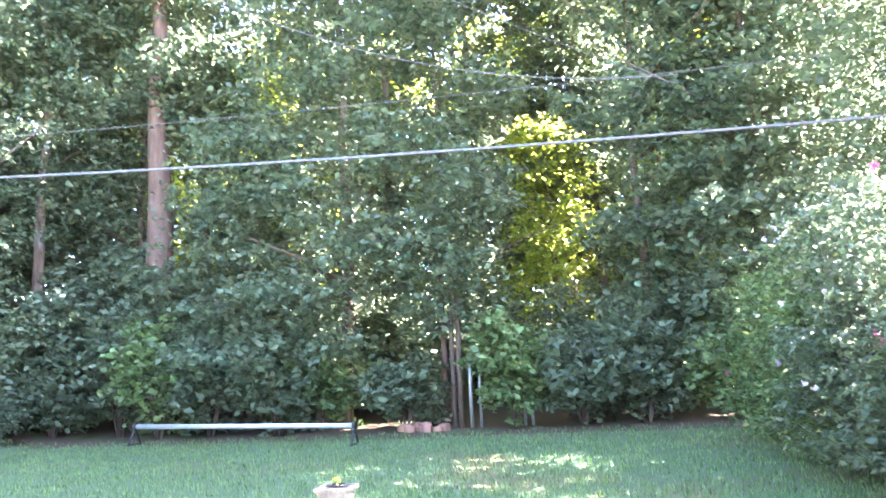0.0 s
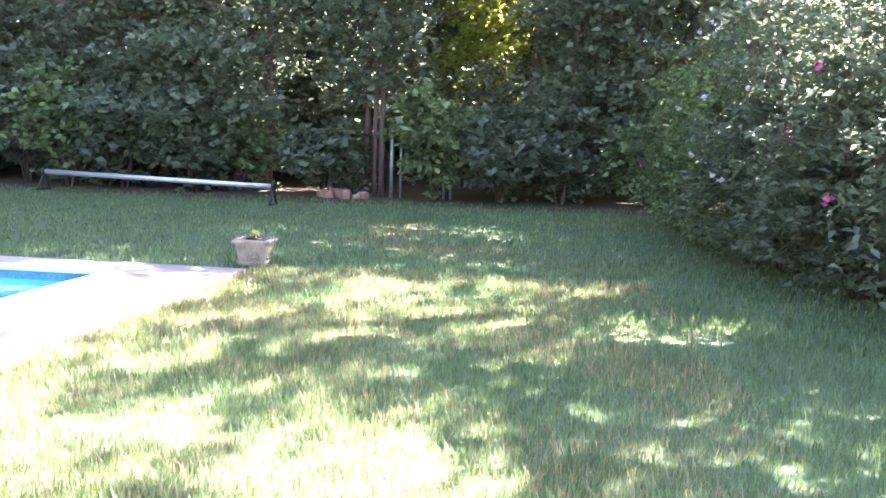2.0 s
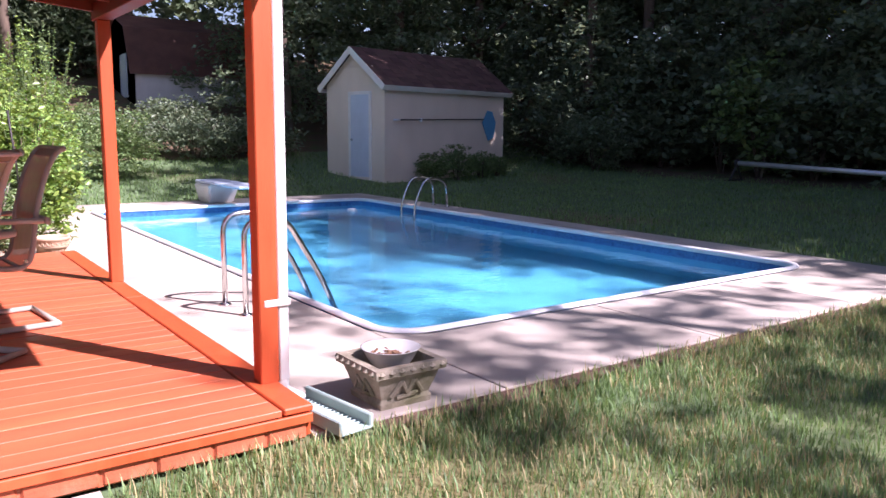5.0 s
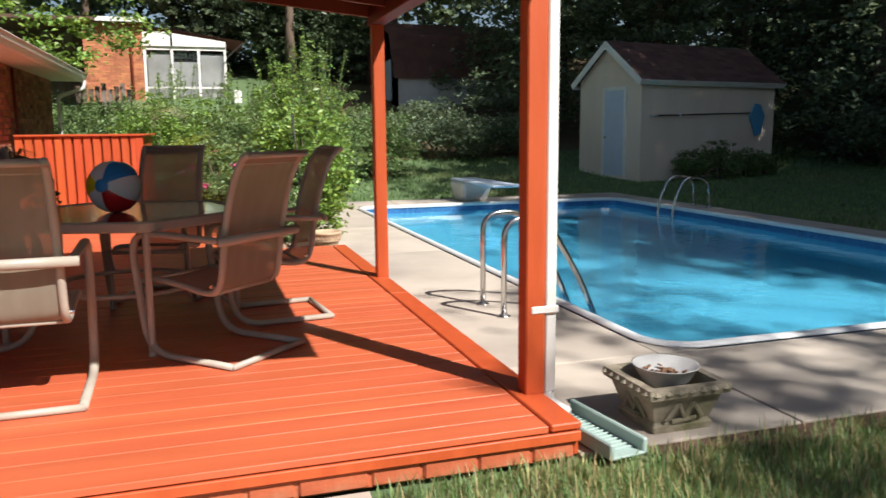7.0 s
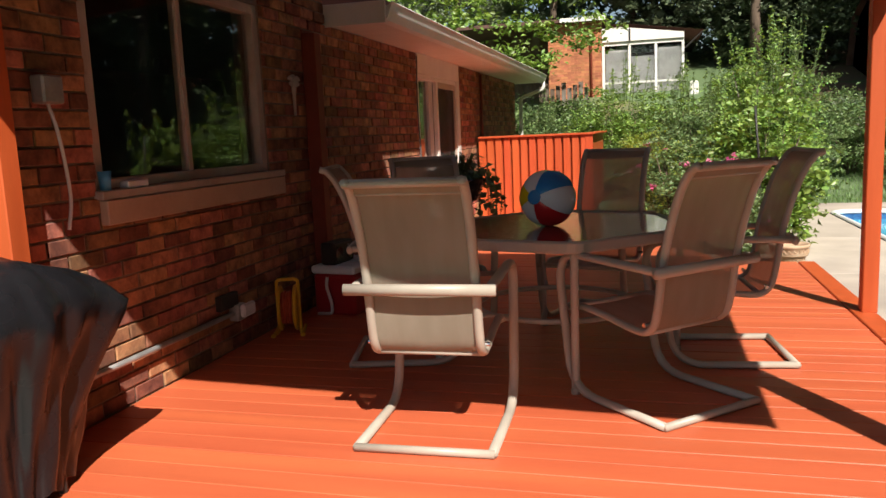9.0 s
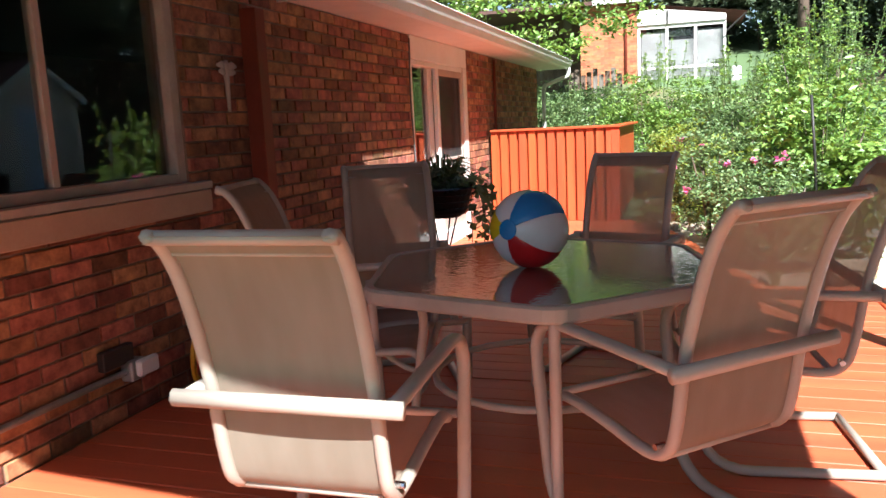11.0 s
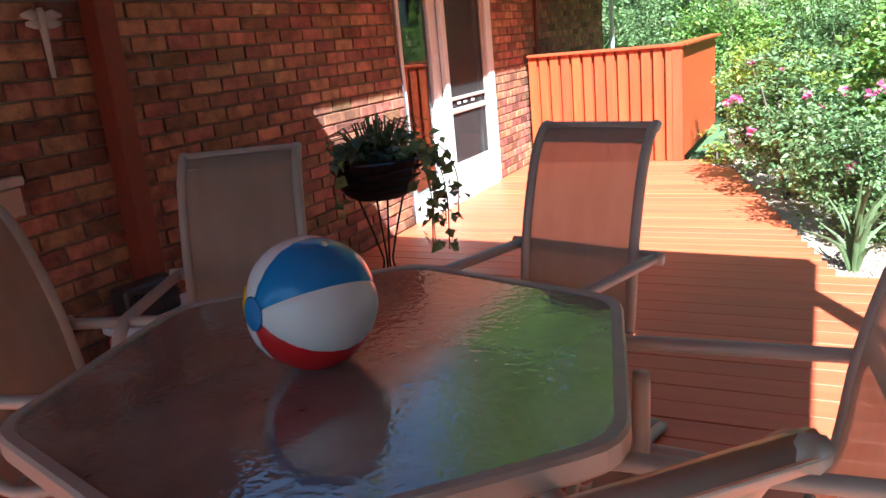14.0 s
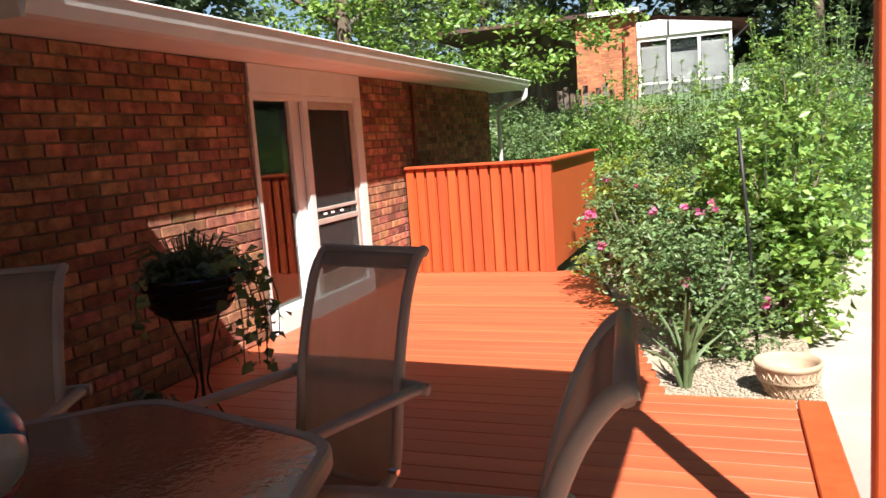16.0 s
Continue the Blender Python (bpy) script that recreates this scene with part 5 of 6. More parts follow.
def build_cord_reel():
    t = thing("cord_reel", pose(-3.64, 2.2, D, 0, 0, 20), "yellow cord reel wound with orange extension cord", "cord reel")
    ring = lambda r, z: [(0.0 + z, r * math.cos(radians(w)), .17 + r * math.sin(radians(w))) for w in range(0, 360, 20)]
    for x in (-.05, .05):
        part("flange", tb(ring(.14, x), .012, 8, closed=True), M["yellow"], t, smooth=True)
        part("spoke", tb([(x, 0, .03), (x, 0, .31)], .01, 6), M["yellow"], t)
        part("spoke", tb([(x, -.14, .17), (x, .14, .17)], .01, 6), M["yellow"], t)
    for i in range(5):
        part("cord", tb(ring(.1 + .006 * (i % 2), -.036 + i * .018), .0095, 6, closed=True), M["cord"], t, smooth=True)
    part("stand", tb(round_pts([(-.1, -.13, .012), (-.07, 0, .012), (-.07, 0, .36), (.07, 0, .36), (.07, 0, .012), (.1, -.13, .012)], .03), .012, 8), M["yellow"], t, smooth=True)
    part("foot", tb([(-.09, -.13, .012), (-.09, .13, .012)], .012, 8), M["yellow"], t)
    part("foot", tb([(.09, -.13, .012), (.09, .13, .012)], .012, 8), M["yellow"], t)


build_cord_reel()


POT = (-3.36, 4.0)


def build_plant_stand():
    rng = np.random.default_rng(21)
    t = thing("plant_stand", pose(-2.9, 3.93, D) @ Matrix.Diagonal((.85, .85, 1.28, 1)), "black iron plant stand on the deck by the wall", "plant stand")
    for k in range(4):
        a = radians(45 + 90 * k)
        c, s = math.cos(a), math.sin(a)
        part("leg", tb(curve_pts([(.17 * c, .17 * s, .005), (.04 * c, .04 * s, .22), (.05 * c, .05 * s, .32), (.15 * c, .15 * s, .545)]), .007, 6), M["blackmetal"], t, smooth=True)
    part("ring", tb([(.16 * math.cos(radians(w)), .16 * math.sin(radians(w)), .54) for w in range(0, 360, 20)], .008, 6, closed=True), M["blackmetal"], t)
    b = thing("basket_planter", pose(-2.9, 3.93, D + .70) @ Matrix.Diagonal((.96, .96, .9, 1)), "dark woven basket planter with trailing ivy", "planter")
    part("basket", lathe(bmesh.new(), [(.0, 0), (.18, 0), (.2, .02), (.245, .16), (.265, .2), (.25, .21), (.23, .17), (0, .16)], 28), M["black"], b, smooth=False)
    for z, r in ((.05, .213), (.1, .229), (.15, .245)):
        part("weave_band", tb([(r * math.cos(radians(w)), r * math.sin(radians(w)), z) for w in range(0, 360, 15)], .008, 6, closed=True), M["black"], b)
    pts = clumps([(0, 0, .25, .22, .22, .08)], 60, 8, .06, rng)
    part("foliage", leaves("foliage", pts, .075, M["leaf_dark"], rng, width=.6), None, b)
    a = rng.uniform(0, 6.28, 70)
    for w in a:
        l, h = rng.uniform(.1, .32), rng.uniform(.1, .26)
        part("blade", tb([(.05 * math.cos(w), .05 * math.sin(w), .2), (l * .6 * math.cos(w), l * .6 * math.sin(w), .2 + h), (l * math.cos(w), l * math.sin(w), .2 + h * .8)], [.006, .006, .001], 4, flat=.4), M["leaf_mid"], b)
    for k, (dx, dy, ln) in enumerate(((.27, -.05, .55), (.26, .12, .62), (.2, .22, .5), (.24, .04, .35), (.28, .2, .45), (-.05, -.27, .25), (.1, .28, .66))):
        q = curve_pts([(dx * .6, dy * .6, .24), (dx, dy, .24), (dx * 1.25, dy * 1.25, .24 - ln * .4), (dx * 1.2, dy * 1.3, .24 - ln)])
        vine = part("vine", tb(q, .004, 5), M["leaf_dark"], b)
        c = np.array([q[int(i)] for i in rng.integers(4, len(q), int(26 * ln) + 6)]) + rng.normal(0, .03, (int(26 * ln) + 6, 3))
        tagged(part("vine_leaves", leaves("vine_leaves", c, .07, M["leaf_mid"], rng, width=.8, droop=.8), None, vine), kind="stuff")
    o = thing("low_pot", pose(*POT, D), "low black plant pot on the deck", "pot")
    part("pot", lathe(bmesh.new(), [(0, 0), (.1, 0), (.16, .1), (.18, .11), (.165, .11), (.14, .08), (0, .07)], 24), M["black"], o, smooth=True)
    tagged(part("foliage", leaves("foliage", clumps([(0, 0, .14, .15, .15, .1)], 30, 8, .05, rng), .06, M["leaf_dark"], rng), None, o), kind="stuff")


build_plant_stand()


# ---- vegetation ----
def trunk_mesh(h, r, rng, lean=0.04, limbs=5, top=0.35, limb_len=0.3, fork=None):
    bm = bmesh.new()
    n = 8
    px = np.cumsum(rng.normal(0, lean * h / n, (n + 1, 2)), axis=0)
    px -= px[0]
    pts = [(px[i][0], px[i][1], h * i / n - (0.15 if i == 0 else 0)) for i in range(n + 1)]
    rs = [r * (1.35 if i == 0 else 1) * (1 - (1 - top) * i / n) for i in range(n + 1)]
    tube(bm, pts, rs, 10)
    for k in range(limbs):
        i = int(rng.integers(max(2, n // 3), n))
        a = rng.uniform(0, 6.28)
        l = h * limb_len * rng.uniform(.6, 1.1)
        p = Vector(pts[i])
        q = [p, p + Vector((math.cos(a) * l * .4, math.sin(a) * l * .4, l * .25)), p + Vector((math.cos(a) * l, math.sin(a) * l, l * .5))]
        tube(bm, q, [rs[i] * .45, rs[i] * .3, rs[i] * .08], 6)
    return bm


def tree(x, y, h, r, blobs, n_clumps, per, leaf, mat, label, seed, cr=.45, bark="bark", cat="tree", group="", width=.55, limbs=5, trunk_h=None, flat=.6, upper=None):
    rng = np.random.default_rng(seed)
    z = float(ground_z(x, y))
    t = thing("tree" if cat == "tree" else cat.replace(" ", "_"), pose(x, y, z), label, cat, group)
    part("trunk", trunk_mesh(trunk_h or h * .9, r, rng, limbs=limbs), M[bark], t, smooth=True)
    part("crown", leaves("crown", clumps(blobs, n_clumps, per, cr, rng), leaf, M[mat], rng, width=width, flatness=flat), None, t)
    # high crown added out of view to shade shed, pool and lawn
    if upper:
        part("upper_crown", leaves("upper_crown", clumps([(0, 0, upper[0], upper[2], upper[2], upper[1])], 170 if upper[2] > 4 else 130, 15, .9, rng), .42, M[mat], rng, width=.7), None, t)
    return t


def shrub(x, y, h, rx, ry, n_clumps, per, leaf, mat, label, seed, z0=0.1, cr=.18, flowers=None, name="shrub", stems=6, width=.5, blobs=None, group="", shoots=0):
    rng = np.random.default_rng(seed)
    z = float(ground_z(x, y))
    t = thing(name, pose(x, y, z), label, "shrub", group)
    for k in range(stems):
        a, q = rng.uniform(0, 6.28), rng.uniform(.3, .9)
        part("stem", tb([(.06 * math.cos(a), .06 * math.sin(a), -.03), (rx * .35 * q * math.cos(a), ry * .35 * q * math.sin(a), h * .4), (rx * .75 * q * math.cos(a), ry * .75 * q * math.sin(a), h * .85)], [.02, .015, .004], 6), M["bark"], t, smooth=True)
    bl = blobs or [(0, 0, h * .5 + z0, rx, ry, h * .5), (rx * .4, -ry * .3, h * .4, rx * .6, ry * .6, h * .4), (-rx * .4, ry * .3, h * .62, rx * .6, ry * .6, h * .36)]
    pts = clumps(bl, n_clumps, per, cr, rng)
    for k in range(shoots):
        a, q, l = rng.uniform(0, 6.28), rng.uniform(.1, .85), rng.uniform(.25, .7)
        p0 = np.array([rx * q * math.cos(a), ry * q * math.sin(a), h * (1.02 - .3 * q * q)])
        d = np.array([.35 * q * math.cos(a), .35 * q * math.sin(a), 1.0]) * l
        u = rng.uniform(0, 1, 20)
        pts = np.concatenate([pts, p0 + d * u[:, None] + rng.normal(0, .05, (20, 3)) * (1.15 - u[:, None])])
        part("shoot", tb([p0 - d * .5, p0 + d], [.008, .003], 4), M["leaf_mid"], t)
    pts = pts[pts[:, 2] > 0.04]
    part("foliage", leaves("foliage", pts, leaf, M[mat], rng, width=width), None, t)
    if flowers:
        m, k, sz = flowers
        d = rng.normal(0, 1, (k, 3))
        d[:, 2] = np.abs(d[:, 2]) * .8 + (.9 if h > 2.5 else 0)
        d /= np.linalg.norm(d, axis=1)[:, None]
        b = np.array(bl)[rng.integers(0, len(bl), k)]
        for i in range(k):
            c = b[i, :3] + d[i] * b[i, 3:] * rng.uniform(.9, 1.12)
            fl = np.repeat(c[None], 9, 0) + rng.normal(0, sz * .3, (9, 3))
            part("flower", leaves("flower", fl, sz, M[m], rng, width=.9, flatness=.3, droop=-.2), None, t)
    return t


WOOD = "leafy woodland tree with a tall shaded crown"
rngw = np.random.default_rng(77)
# first row of the wood, along the lawn's far side: x, y, crown base, spread along the edge
row1 = [(18.0, 12.7, 5.5, 2.0), (19.0, 9.4, 9.5, 2.2), (17.8, 6.0, 1.9, 2.0), (17.7, 3.3, 1.9, 2.2), (17.6, 0.55, 2.9, 1.5), (18.4, -4.6, 1.8, 1.9), (17.4, -7.0, 1.8, 2.3), (19.5, 15.2, 2.0, 2.4), (17.0, 17.5, 2.0, 2.4), (20.6, 11.3, 3.0, 2.0), (24.6, -2.4, 7.2, 2.6)]
for i, (x, y, zb, sp) in enumerate(row1):
    h = 7.5 if i == 2 else rngw.uniform(14, 16)
    bl = [(rngw.normal(1.3 if i < 2 else -.5, .6), rngw.normal(0, .6), zz, rngw.uniform(1.6, 2.4), sp * rngw.uniform(.8, 1.1), rngw.uniform(.7, 1.15)) for zz in np.arange(zb, h, 1.35)]
    tree(x, y, h, .52 if i == 1 else (.2 if i == 0 else (.08 if i == 4 else rngw.uniform(.14, .2))), bl, 460 if i == 2 else 700, 22, .2, "leaf_dark", WOOD if i != 1 else "large woodland tree with a thick reddish trunk", 100 + i, cr=.5, bark="barkred" if i in (1, 4) else "bark", group="woodland trees", width=.6, upper=None if i == 2 else ((h + 5.5, 6.5, 4.2) if i in (5, 6) else (h + 3.2, 3.5, 3.2)), limbs=0 if i < 2 else 6)
# deeper rows
row2 = [(23, 14), (23.5, 10.5), (23.5, 6.5), (22.4, 3.4), (25.0, 1.0), (26.0, -3.2), (20.8, -9.4), (22.2, -10.0), (27, 18), (21, 19.5)]
for i, (x, y) in enumerate(row2):
    h = rngw.uniform(16, 20)
    bl = [(rngw.normal(0, .8), rngw.normal(0, .9), zz, rngw.uniform(2.0, 3.0), rngw.uniform(2.0, 3.0), rngw.uniform(1.2, 1.8)) for zz in np.arange(3, h, 2.0)]
    tree(x, y, h, .2, bl, 560, 20, .24, "leaf_dark", WOOD, 130 + i, cr=.6, group="woodland trees")
# back trees with sunlight put into their leaf colour, for the gaps
for i, (x, y) in enumerate([(22.4, -1.9), (25.5, 4.8), (24.5, 8.6)]):
    bl = [(0, 0, zz, 1.5, 1.5, 1.0) for zz in np.arange(2.2, 8 if i == 0 else 12, 1.4)]
    tree(x, y, 8 if i == 0 else 14, .14, bl, 260 if i == 0 else 320, 20, .2, "leaf_yellow", "woodland tree coloured yellow-green to look sunlit", 160 + i, cr=.6, group="woodland trees")
for i, y in enumerate(np.arange(-8.5, 17, 2.8)):
    bl = [(rngw.normal(0, 1), rngw.normal(0, 1), zz, 1.5, 1.5, 1.0) for zz in np.arange(2.5, 15, 1.5)]
    tree(28.2 + rngw.uniform(-1, 1), y, 16, .15, bl, 330, 18, .24, "leaf_yellow", "woodland tree coloured yellow-green to look sunlit", 170 + i, cr=.6, group="woodland trees")
# trees behind the shed and the lawn's far end
for i, (x, y) in enumerate([(8.5, 18.5), (11.5, 17.2), (14.5, 17.0), (13.2, 20.5), (9.8, 21.5), (16.2, 13.6), (6.3, 27.5), (12, 26), (2.5, 33), (-2, 34), (2.4, 28.6), (-5.5, 34.5), (-9.5, 32), (-12.5, 27), (5.6, 31.5), (0.4, 37)]):
    h = rngw.uniform(12, 16) if i < 8 else rngw.uniform(17, 20)
    bl = [(rngw.normal(0, .7), rngw.normal(0, .7), zz, rngw.uniform(1.8, 2.6), rngw.uniform(1.8, 2.6), rngw.uniform(1.1, 1.6)) for zz in np.arange(1.4 if i < 6 else 4.5, h, 1.6)]
    tree(x, y, h, .18, bl, 560, 24, .17, "leaf_dark", WOOD, 190 + i, cr=.5, group="woodland trees")
for i, (x, y) in enumerate([(11.8, 23.5), (13.8, 22.5)]):
    bl = [(rngw.normal(0, .5), rngw.normal(0, .5), zz, 2.9, 2.9, 1.4) for zz in np.arange(6.6, 16, 1.6)]
    tree(x, y, 16.5, .17, bl, 620, 22, .17, "leaf_mid", "tall tree with a high crown above the slope", 215 + i, cr=.5, group="slope trees", limbs=4)
# trees added on the sun's side to dapple lawn, concrete and pool with shade
for i, (x, y, h, r0, nc) in enumerate([(7.2, -10.6, 10, 2.2, 150), (9.2, -10.4, 15.2, 2.5, 170), (5.3, -11.2, 8.6, 1.7, 160), (14.2, -9.8, 17, 3.0, 560), (13.6, -13.0, 14, 3.0, 420), (17.5, -11.5, 18, 3.0, 560), (19.5, -8.0, 18, 2.8, 560)]):
    bl = [(rngw.normal(0, .6), rngw.normal(0, .6), zz, r0 * rngw.uniform(.75, 1.05), r0 * rngw.uniform(.75, 1.05), 1.3) for zz in np.arange(9.2 if i == 1 else 4.2, h, 1.7)]
    tree(x, y, h, .2, bl, nc, 20, .2, "leaf_dark", "tall boundary tree added to shade the lawn and pool", 220 + i, cr=.5, group="boundary trees", upper=(h + 1, 3, r0) if i > 4 else None)
# woodland edge undergrowth
for i, y in enumerate(np.arange(-6.0, 14.5, 1.55)):
    x = 16.7 + rngw.uniform(-.3, .5)
    if -1.1 < y < 0.6:
        continue
    shrub(x, y + rngw.uniform(-.3, .3), rngw.uniform(1.7, 3.0), rngw.uniform(.9, 1.2), rngw.uniform(.9, 1.3), 150, 14, .2, "leaf_dark" if i % 3 else "leaf_mid", "broad-leaved woodland undergrowth at the lawn's edge", 260 + i, cr=.28, group="undergrowth", width=.65)
for i, y in enumerate(np.arange(-9.0, 14.0, 2.1)):
    shrub(20.3 + rngw.uniform(-.5, .5), y, rngw.uniform(2.6, 4.2), 1.3, 1.3, 150, 15, .18, "leaf_dark", "tall woodland undergrowth among the trunks", 500 + i, cr=.4, group="undergrowth", width=.65, stems=4)
for i, (x, y) in enumerate([(14.8, 11.8), (15.4, 13.6), (13.2, 14.9), (5.2, 17.0), (3.4, 17.8), (7.0, 17.2), (5.8, 20.0)]):
    shrub(x, y, rngw.uniform(1.4, 2.4) * (1 if i < 3 else .5), 1.2, 1.1, 200, 16, .11, "leaf_dark", "dark shrub at the wood's edge", 290 + i, cr=.28, group="undergrowth")
for i, (x, y, h) in enumerate([(17.5, 8.2, 4.8), (17.3, 11.2, 4.4), (17.2, 4.7, 4.2)]):
    shrub(x, y, h, 1.4, 1.4, 300, 18, .19, "leaf_dark", "tall broad-leaved understory shrub before the trunks", 530 + i, cr=.36, group="undergrowth", width=.65)
for i, y in enumerate(np.arange(-10.0, 16.0, 1.9)):
    shrub(24.0 + rngw.uniform(-.6, .6), y, rngw.uniform(2.0, 3.2), 1.3, 1.4, 130, 15, .2, "leaf_dark", "woodland undergrowth deep among the trunks", 550 + i, cr=.36, group="undergrowth", width=.65, stems=4)
for i, (x, y, h) in enumerate([(1.2, 30.5, 4.6), (3.3, 30.0, 4.4), (-1.2, 33.0, 5.0), (5.0, 29.6, 4.2)]):
    shrub(x, y, h, 1.9, 1.5, 260, 18, .2, "leaf_dark", "tall woodland undergrowth on the slope behind the houses", 580 + i, cr=.4, group="undergrowth", width=.65, stems=4)
# flowering hedge along the side boundary
for i, (x, y, h) in enumerate([(3.6, -8.7, 2.9), (5.3, -7.7, 3.3), (7.3, -7.15, 3.6), (9.3, -6.95, 3.8), (11.4, -6.9, 3.6), (13.5, -6.7, 3.3)]):
    bl = [(0, .1, .75, 1.3, 1.25, .72), (0, .1, 1.7, 1.3, 1.2, .9), (0, 0, h - .9, 1.15, 1.05, .95), (.4, .5, 1.2, .8, .7, .7)]
    shrub(x, y, h, 1.3, 1.2, 520, 22, .1, "leaf_dark" if i < 4 else "leaf_mid", "tall rose-of-sharon shrub with white and pink flowers", 320 + i, cr=.23, flowers=(("petal_white", "petal_white", "petal_pink")[i % 3], 9 if i % 3 == 2 else 30, .055), stems=9, blobs=bl, group="flowering hedge")

# extra row that keeps the sun from shining through the hedge
for i, (x, y, h) in enumerate([(2.4, -10.2, 3.1), (4.4, -9.7, 3.3), (6.5, -9.0, 3.5), (8.5, -8.7, 3.7), (10.5, -8.6, 3.7)]):
    bl = [(0, 0, .8, 1.4, 1.1, .8), (0, 0, 1.8, 1.4, 1.1, .9), (0, 0, h - .8, 1.2, 1.0, .8)]
    shrub(x, y, h, 1.4, 1.1, 420, 20, .13, "leaf_dark", "dense dark shrub added behind the flowering hedge to block sun", 335 + i, cr=.24, stems=7, blobs=bl, group="hedge backing", width=.65)

# shrubs beyond the fence and the deck end
GREEN = "sunlit leafy garden shrub behind the deck fence"
for i, (x, y, h, rx, ry, mat) in enumerate([(-3.2, 13.2, 1.5, .9, .8, "leaf_mid"), (-1.9, 13.0, 2.0, 1.0, .9, "leaf_light"), (-0.6, 12.8, 1.9, 1.0, .9, "leaf_light"), (1.0, 12.6, 2.45, .9, .8, "leaf_mid"), (0.4, 10.6, 2.45, .8, .9, "leaf_light"), (-0.7, 10.2, 1.55, .75, .8, "leaf_mid")]):
    shrub(x, y, h * 1.05, rx, ry, 420, 24, .062, mat, GREEN, 350 + i, cr=.15, group="garden shrubs", shoots=16)
shrub(-1.25, 9.3, 1.35, .55, .55, 260, 24, .055, "leaf_yellow", "yellow-green feathery shrub beside the orange fence", 360, cr=.13)
shrub(-1.0, 7.4, 1.25, .55, .75, 300, 24, .05, "leaf_mid", "rose bush with bright pink flowers by the deck", 361, cr=.11, flowers=("petal_pink", 10, .05))
shrub(-0.55, 6.15, .95, .5, .5, 260, 24, .045, "leaf_mid", "low rose bush with pink flowers over gravel", 362, cr=.1, flowers=("petal_pink", 5, .05))
shrub(-0.08, 6.9, 1.5, .55, .6, 330, 18, .075, "leaf_light", "hydrangea-like shrub with large bright leaves", 363, cr=.15, width=.6, shoots=7)
shrub(-0.08, 8.2, 1.6, .5, .7, 330, 20, .07, "leaf_light", "broad-leaved bright green shrub", 364, cr=.16, width=.6, shoots=7)
shrub(-1.75, 8.62, .42, .16, .12, 24, 10, .06, "leaf_yellow", "small climbing plant at the fence foot", 365, cr=.06, stems=3)
for i, (x, y, h, rx) in enumerate([(2.0, -.75, .85, .5), (2.9, -.8, .6, .42), (1.15, -.7, .62, .4), (3.5, -.85, .42, .3)]):
    p = SHED_M @ Vector((x - .0, y + .25, 0))
    shrub(p.x, p.y, h, rx, rx * .8, 150, 18, .06, "leaf_mid", "low green shrub beside the shed wall", 370 + i, cr=.1, group="shed shrubs")
# strap-leaved plant
t = thing("iris_plant", pose(-0.62, 5.38, 0.08), "strap-leaved iris with pale arching leaves", "plant")
rngi = np.random.default_rng(9)
for k in range(16):
    a, l, h = rngi.uniform(0, 6.28), rngi.uniform(.08, .34), rngi.uniform(.25, .62)
    part("leaf", tb(curve_pts([(0.02 * math.cos(a), .02 * math.sin(a), 0), (l * .3 * math.cos(a), l * .3 * math.sin(a), h * .6), (l * math.cos(a), l * math.sin(a), h)], 3), [.01, .013, .013, .012, .009, .005, .002], 4, flat=.25), M["leaf_blade"], t)


# ---- planting bed ----
def build_bed():
    bm = bmesh.new()
    poly = [(-.70, 5.04), (.1, 5.04), (.12, 5.5), (.12, 12.0), (-2.0, 12.0), (-1.6, 8.9), (-1.2, 7.0)]
    prism(bm, poly, -.03, .075)
    bed = solid("garden_bed", bm, M["pebble"], "gravel-covered planting bed beside the deck", "bed", "structure")
    rng = np.random.default_rng(12)
    n = 4200
    c = np.stack([rng.uniform(-.75, .11, n), 5.07 + rng.uniform(0, 1, n) ** 1.6 * 2.3, np.full(n, .08)], 1)
    s = rng.uniform(.005, .014, n)
    octa = np.array([(1, 0, 0), (-1, 0, 0), (0, 1, 0), (0, -1, 0), (0, 0, .6), (0, 0, -.6)])
    tri = np.array([(0, 2, 4), (2, 1, 4), (1, 3, 4), (3, 0, 4), (2, 0, 5), (1, 2, 5), (3, 1, 5), (0, 3, 5)])
    v = (c[:, None] + octa[None] * s[:, None, None] * rng.uniform(.7, 1.3, (n, 1, 3))).reshape(-1, 3)
    f = (np.arange(n)[:, None, None] * 6 + tri[None]).reshape(-1, 3)
    g = new("gravel", raw_mesh("gravel", v, f, M["pebble"]))
    tagged(g, "pale tan gravel mulch", "gravel", kind="stuff")
    for i in range(9):
        o = thing("edging_stone", pose(-1.75 + i * .11, 8.55 - .1 * (i % 2), D * .4, 0, 0, i * 33), "rounded pale edging stone in the bed", "stone", "edging stones")
        part("stone", bx(-.08, -.05, 0, .08, .05, .1, .025), M["pebble"], o)


build_bed()
t = thing("terracotta_bowl", pose(-0.07, 5.36, 0.076), "pale terracotta bowl planter with a patterned band", "planter")
part("bowl", lathe(bmesh.new(), [(.0, 0), (.115, 0), (.122, .02), (.142, .085), (.162, .092), (.166, .102), (.166, .165), (.178, .172), (.18, .198), (.166, .2), (.155, .17), (.12, .06), (0, .05)], 32), M["terracotta"], t, smooth=True)
